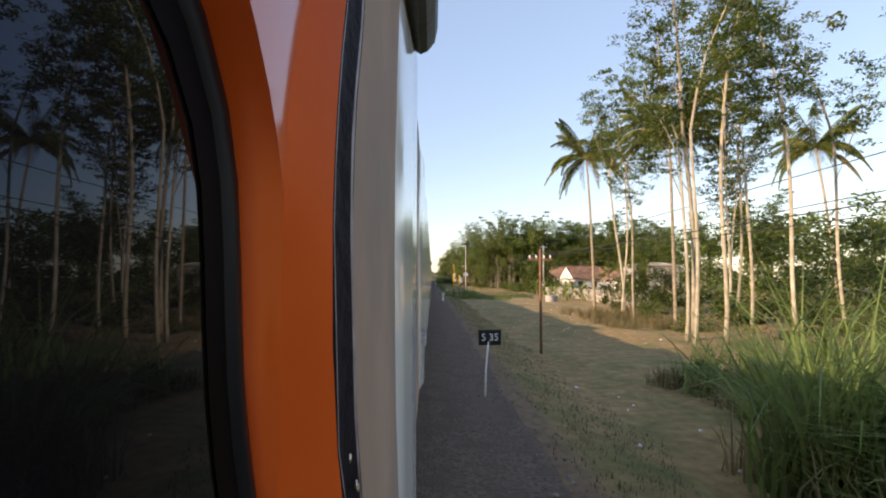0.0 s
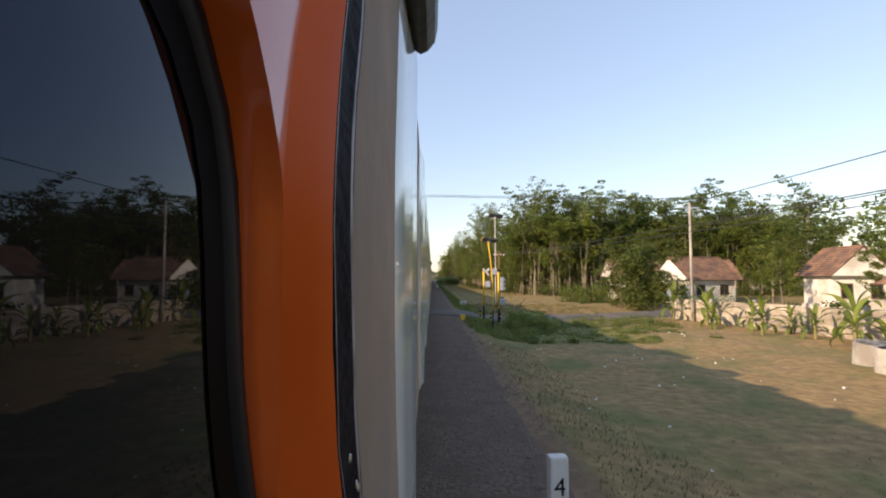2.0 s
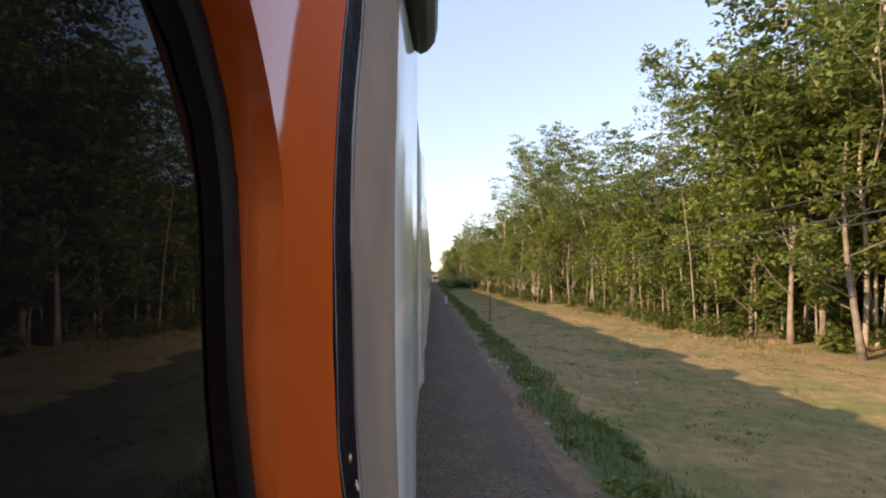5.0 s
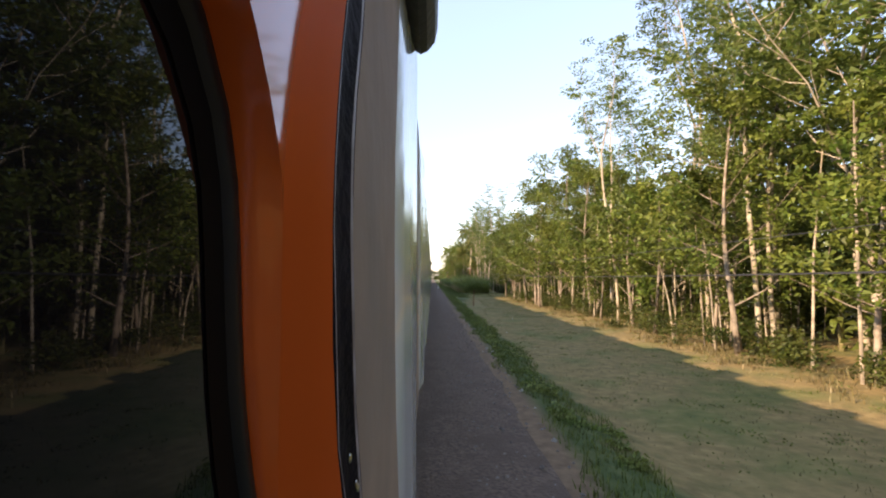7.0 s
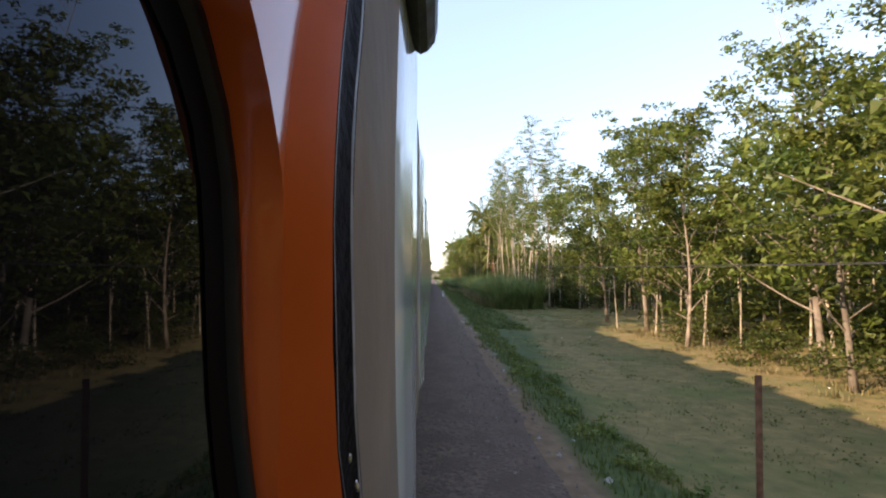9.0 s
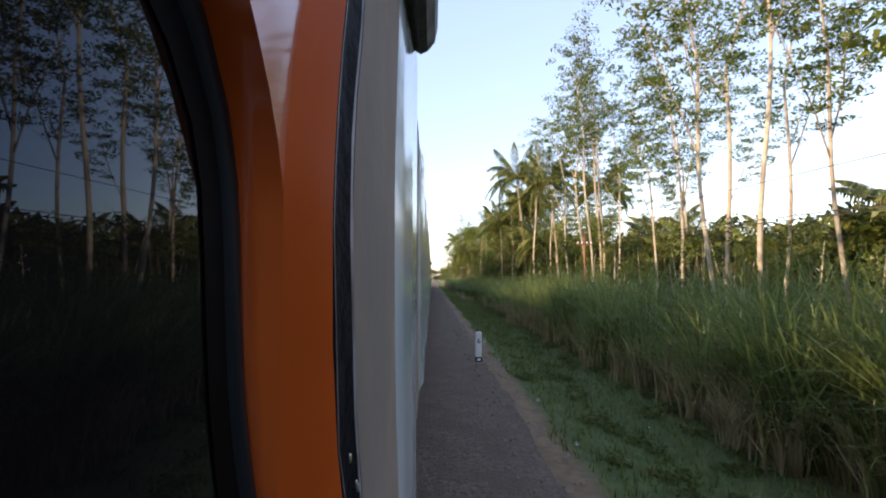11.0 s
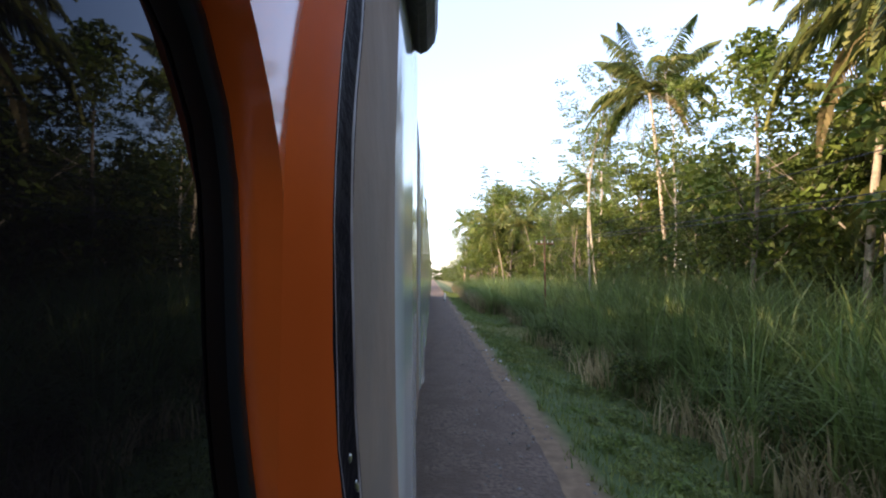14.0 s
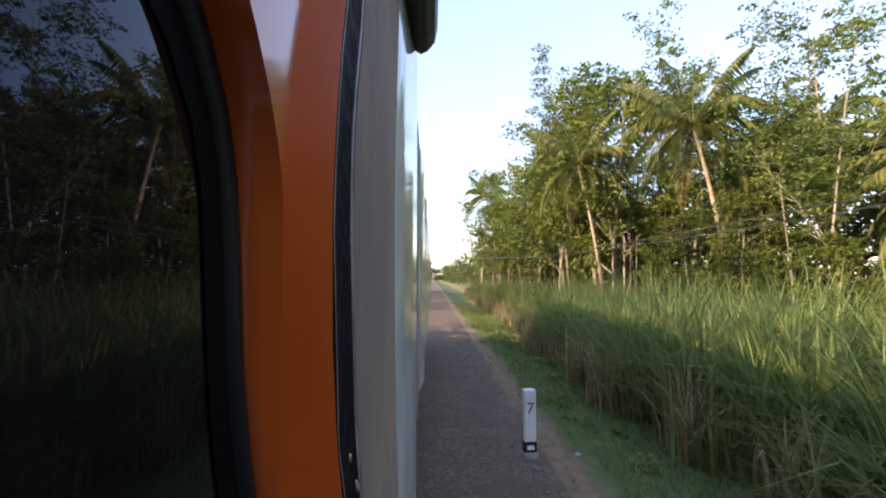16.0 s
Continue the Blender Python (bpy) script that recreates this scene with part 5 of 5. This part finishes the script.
for i, (rx, name) in enumerate(((46, "crossed_board"), (-48, "crossed_board"), (140, "crossed_board"))):
    ob = part(name, boxes((-0.02, 0.02, -0.06, 0.30, -0.06, 0.06), bevel=0.01), M["white_paint"], pa, "white warning board")
    ob.matrix_basis = pose(0.15, -0.06, 2.84 - z0, rx, 0, -78 + 6 * i)
part("signal_box", boxes((0.08, 0.40, -0.12, 0.12, 1.86 - z0, 2.26 - z0), bevel=0.02), M["grey_metal"], pa, "grey metal signal box")
part("bracket", boxes((0.0, 0.12, -0.02, 0.02, 2.22 - z0, 2.25 - z0), (0.0, 0.12, -0.02, 0.02, 1.9 - z0, 1.93 - z0)), M["black_paint"], pa)
pb, z0 = striped_post("signal_post", 4.28, 73.0, 2.85, 0.5, "yellow and black crossing post with grey light boxes", "crossing signals")
part("lamp_head", boxes((-0.11, 0.11, -0.10, 0.10, 2.86 - z0, 3.02 - z0), bevel=0.03), M["black_paint"], pb, "black lamp head")
part("signal_box", boxes((0.10, 0.32, -0.13, 0.13, 1.66 - z0, 2.50 - z0), bevel=0.02), M["grey_metal"], pb, "grey metal light box")
for zz in (2.36, 2.08, 1.8):
    part("hood", boxes((0.31, 0.43, -0.09, 0.09, zz - z0 - 0.09, zz - z0 + 0.08), bevel=0.03), M["grey_metal"], pb)
part("plate", boxes((0.09, 0.40, -0.015, 0.015, 0.74 - z0, 1.22 - z0), bevel=0.005), M["grey_metal"], pb, "grey sign plate seen from behind")
part("bracket", boxes((0.0, 0.36, -0.02, 0.02, 1.20 - z0, 1.24 - z0), (0.0, 0.14, -0.02, 0.02, 2.3 - z0, 2.34 - z0)), M["black_paint"], pb)


def solar_pole(x, y, top, bend, label, yellow=True, size=0.72):
    z0 = float(lay(x, y))
    root = thing("solar_pole", pose(x, y, z0), label, "solar pole", "solar poles")
    h = top - z0
    mid = [(bend * math.sin(math.pi * min(1, s * 0.9)) * 0.5 - bend * s, 0, h * s) for s in (0, 0.22, 0.34, 0.46, 0.58, 0.7, 0.8, 0.9, 1)]
    r = 0.037
    if yellow:
        part("mast", tube_mesh("mast", mid[1:], [r] * 8, M["yellow_paint"], 12), None, root, "yellow painted mast")
        part("black_base", tube_mesh("black_base", [(mid[0][0], 0, -0.2), mid[0], mid[1]], [r + 0.002] * 3, M["black_paint"], 12), None, root, "black painted foot")
    else:
        part("mast", tube_mesh("mast", mid, [r] * 9, M["white_paint"], 10), None, root, "white painted mast")
    tx = mid[-1][0]
    for k, o in enumerate((-0.33, 0.33)):
        ob = part("solar_panel", boxes((-0.31 * size, 0.31 * size, -0.5 * size, 0.5 * size, 0.0, 0.02), bevel=0.004), M["solar"], root, "dark solar panel")
        ob.matrix_basis = pose(tx + 0.06 + o * size, 0, h + 0.10 - 0.12 * o * size, -14, 7, 2)
        part("back_sheet", boxes((-0.31 * size, 0.31 * size, -0.5 * size, 0.5 * size, -0.022, -0.002)), M["panel_back"], ob, "grey back of the panel")
        if k == 0:
            part("edge_strip", boxes((-0.32 * size, -0.312 * size, -0.5 * size, 0.5 * size, -0.026, 0.024)), M["yellow_paint" if yellow else "grey_metal"], ob)
    part("bracket", boxes((tx - 0.12, tx + 0.12, -0.03, 0.03, h - 0.02, h + 0.06)), M["panel_back"], root)
    return root, z0


solar_pole(3.33, 68.55, 4.44, 0.27, "yellow and black pole with two solar panels beside the crossing", True, 0.64)
sp, z0 = solar_pole(6.5, 91, 8.7, 0.0, "tall white pole with solar panel and grey box", False, 1.1)
part("battery_box", boxes((-0.42, 0.42, -0.2, 0.2, 2.75 - z0, 3.35 - z0), bevel=0.03), M["grey_metal"], sp, "grey battery box")

for i, (x, y, top) in enumerate(((3.16, 73.6, 0.25), (3.86, 73.7, 0.27), (4.55, 74.1, 0.25))):
    z0 = float(lay(x, y))
    root = thing("bollard", pose(x, y, z0), "short bollard painted in black and yellow bands", "bollard", "bollards by the crossing")
    n = 5
    for k in range(n):
        part("band", mesh_of("band", *cylinder(0.055, 0.055, -0.05 + k * 0.13, 0.08 + k * 0.13, 12), M["black_paint" if k % 2 == 0 else "yellow_paint"], smooth=False), None, root)

bx = thing("trackside_box", pose(1.86, 71.25, -0.22, 0, 0, 14), "faded yellow trackside junction box low in the ballast", "junction box")
part("case", boxes((-0.13, 0.13, -0.11, 0.11, 0.10, 0.46), (-0.145, 0.145, -0.125, 0.125, 0.43, 0.48), bevel=0.02), M["yellow_paint"], bx, "yellow metal case")
part("stem", mesh_of("stem", *cylinder(0.035, 0.035, -0.2, 0.14), M["yellow_paint"]), None, bx)
sg = thing("small_sign", pose(2.75, 84.0, float(lay(2.75, 84.0)), 0, 0, 0), "small low white plate sign on a short post in grass", "sign")
part("plate", boxes((-0.27, 0.27, -0.012, 0.012, 0.35, 0.62), bevel=0.008), M["white_paint"], sg)
part("stem", mesh_of("stem", *cylinder(0.03, 0.03, -0.1, 0.36, 8), M["rust"]), None, sg)
for zz in (0.42, 0.52):
    part("bar", boxes((-0.2, 0.2, -0.016, -0.013, zz - 0.02, zz + 0.02)), M["black_paint"], sg, "dark line of writing")

rs = thing("road_sign", pose(18.9, 79.9, float(lay(18.9, 79.9)), 0, 0, 0), "round grey-backed road sign on a thin post", "road sign")
part("post", mesh_of("post", *cylinder(0.03, 0.03, -0.2, 2.1, 8), M["grey_metal"]), None, rs)
disc = part("disc", mesh_of("disc", *tube([(0, -0.04, 1.85), (0, -0.055, 1.85)], [0.30, 0.30], 20), M["grey_metal"]), None, rs, "round grey metal disc")
lp = thing("leaning_stake", pose(6.6, 77.8 + 3.4, float(lay(6.6, 81.2)), 0, 38, 0), "leaning weathered wooden stake in the grass", "stake")
part("shaft", mesh_of("shaft", *tube([(0, 0, -0.2), (0.02, 0, 0.8), (0, 0, 1.7)], [0.04, 0.035, 0.03], 7), M["wood"]), None, lp)

# ---- houses and yard wall ----
def house(x, y, w, d, eave, ridge, label, hip=True, mat="plaster", turn=0, cover="roof_tile", over=0.6):
    """White house: walls with thickness, door and windows towards the line, tiled roof in courses."""
    z0 = float(lay(x, y)) - 0.05
    root = thing("house", pose(x, y, z0, 0, 0, turn), label, "house", "houses")
    e, r = eave - z0, ridge - z0
    part("wall", boxes((-w / 2, w / 2, -d / 2, -d / 2 + 0.15, 0, e), (-w / 2, w / 2, d / 2 - 0.15, d / 2, 0, e),
                       (w / 2 - 0.15, w / 2, -d / 2 + 0.15, d / 2 - 0.15, 0, e), (-w / 2, -w / 2 + 0.15, -d / 2 + 0.15, d / 2 - 0.15, 0, e)), M[mat], root)
    o = over
    hw, hd = w / 2 + o, d / 2 + o
    k = hd * 0.75 if hip else 0.0
    corner = [(-hw, -hd, e - 0.1), (hw, -hd, e - 0.1), (hw, hd, e - 0.1), (-hw, hd, e - 0.1)]
    ra, rb = (-hw + k, 0, r), (hw - k, 0, r)
    planes = [(corner[0], corner[1], rb, ra), (corner[2], corner[3], ra, rb), (corner[1], corner[2], rb, rb), (corner[3], corner[0], ra, ra)]
    pile = Pile()
    for a, b, c, dd in (planes if hip else planes[:2]):
        a, b, c, dd = map(Vector, (a, b, c, dd))
        nrm = (b - a).cross(dd - a).normalized()
        rows = 12
        for i in range(rows):
            s0, s1 = i / rows, (i + 1) / rows
            p = [a.lerp(dd, s0), b.lerp(c, s0), b.lerp(c, s1), a.lerp(dd, s1)]
            lift = nrm * 0.05
            pile.add([p[0] + lift, p[1] + lift, p[2], p[3], p[0], p[1]], [(0, 1, 2, 3), (4, 5, 1, 0)])
    roof = part("roof", pile.mesh("roof", M[cover]), None, root, "weathered tiled roof")
    if not hip:
        for sx in (-1, 1):
            xg = sx * (hw - 0.02)
            gp = Pile().add([(xg, -hd + 0.25, e - 0.06), (xg, hd - 0.25, e - 0.06), (xg, 0, r - 0.16), (xg - sx * 0.10, -hd + 0.25, e - 0.06), (xg - sx * 0.10, hd - 0.25, e - 0.06), (xg - sx * 0.10, 0, r - 0.16)],
                            [(0, 1, 2), (5, 4, 3), (0, 3, 4, 1), (1, 4, 5, 2), (2, 5, 3, 0)])
            part("gable", gp.mesh("gable", M[mat]), None, root, "white plastered gable")
    pl = Pile().add(*tube([(ra[0], 0, r + 0.04), (rb[0], 0, r + 0.04)], [0.09, 0.09], 6))
    for c0, rr in ((corner[0], ra), (corner[3], ra), (corner[1], rb), (corner[2], rb)):
        pl.add(*tube([c0, (rr[0], rr[1], rr[2] + 0.04)], [0.07, 0.07], 6))
    part("ridge_tiles", pl.mesh("ridge_tiles", M[cover]), None, roof)
    for fx in (-0.28, 0.25):
        win = part("window", boxes((fx * w - 0.55, fx * w + 0.55, -d / 2 - 0.03, -d / 2 + 0.02, e * 0.35, e * 0.78)), M["wood"], root)
        part("pane", boxes((fx * w - 0.47, fx * w - 0.03, -d / 2 - 0.034, -d / 2 - 0.031, e * 0.38, e * 0.75), (fx * w + 0.03, fx * w + 0.47, -d / 2 - 0.034, -d / 2 - 0.031, e * 0.38, e * 0.75)), M["dark_room"], win)
        sidew = part("window", boxes((-w / 2 - 0.03, -w / 2 + 0.02, fx * d - 0.5, fx * d + 0.5, e * 0.35, e * 0.78)), M["wood"], root)
        part("pane", boxes((-w / 2 - 0.034, -w / 2 - 0.031, fx * d - 0.42, fx * d - 0.03, e * 0.38, e * 0.75), (-w / 2 - 0.034, -w / 2 - 0.031, fx * d + 0.03, fx * d + 0.42, e * 0.38, e * 0.75)), M["dark_room"], sidew)
    return root


house(28.5, 65.0, 7.0, 5.5, 2.2, 4.3, "white plastered house with terracotta hip roof behind a yard wall")
house(26.2, 56.5, 5.5, 3.0, 3.9, 4.15, "grey cement house with flat roof behind a yard wall", True, "concrete", 0, "concrete", 0.15)
house(37.5, 85.0, 4.2, 4.4, 2.7, 5.2, "white gable house with red tiled roof among trees", False, turn=80)
house(31.0, 98.0, 5.5, 6.0, 2.3, 4.8, "small white house with red tiled gable roof", False, turn=8)
house(32.3, 107.0, 15.0, 5.5, 2.6, 4.75, "long white building with brown tiled gable roof among shrubs", False, turn=-7)

def yard_wall(m, panels):
    """Posts with five grooved slabs stacked between them."""
    wall = thing("yard_wall", m, "weathered precast concrete yard wall of stacked slabs and piers", "wall", "yard walls")
    zb = -0.52
    for k in range(panels + 1):
        y0 = k * 2.9
        part("pier", boxes((-0.12, 0.12, y0 - 0.11, y0 + 0.11, zb, 1.14 + 0.04 * (k % 2)), bevel=0.02), M["concrete"], wall)
        if k < panels:
            for c in range(5):
                lean = 0.012 * math.sin(3.1 * k + 2.3 * c)
                part("slab", boxes((-0.04 + lean, 0.04 + lean, y0 + 0.11, y0 + 2.79, zb + 0.305 * c, zb + 0.295 + 0.305 * c), bevel=0.012), M["wall_slab"], wall)


yard_wall(pose(20.2, 44, 0), 8)
yard_wall(pose(20.05, 67.75, -0.03, 0, 0, 18), 3)

# two old cement well rings and a heap of rubble by the wall
for x, y, r, lean in ((14.2, 56.9, 0.55, 0), (14.9, 58.4, 0.6, 6)):
    z0 = float(lay(x, y))
    root = thing("well_ring", pose(x, y, z0, lean, 0, 0), "whitish cement well ring lying on the ground", "concrete ring", "cement well rings")
    out, inn = tube([(0, 0, -0.05), (0, 0, 0.75)], [r, r], 22, False), tube([(0, 0, 0.75), (0, 0, 0.1)], [r - 0.09, r - 0.09], 22, False)
    pl = Pile().add(*out).add(*inn)
    n = 22
    pl.f += [(n + i, n + (i + 1) % n, 2 * n + (i + 1) % n, 2 * n + i) for i in range(n)]
    part("ring", pl.mesh("ring", M["concrete"]), None, root)

# litter
g = np.random.default_rng(77)
tagged(stones("litter", 150, 3.2, 13, 6, 72, 0.045, None, M["white_paint"], g), "scattered pale scraps of litter on the earth", "litter")
tagged(stones("litter", 60, 1.4, 12, 72, 360, 0.035, None, M["white_paint"], g), "scattered pale scraps of litter on the earth", "litter")
tagged(stones("pale_stones", 300, 1.7, 2.3, 60, 360, 0.06, None, M["concrete"], g), "pale stones along the ballast edge", "stones")
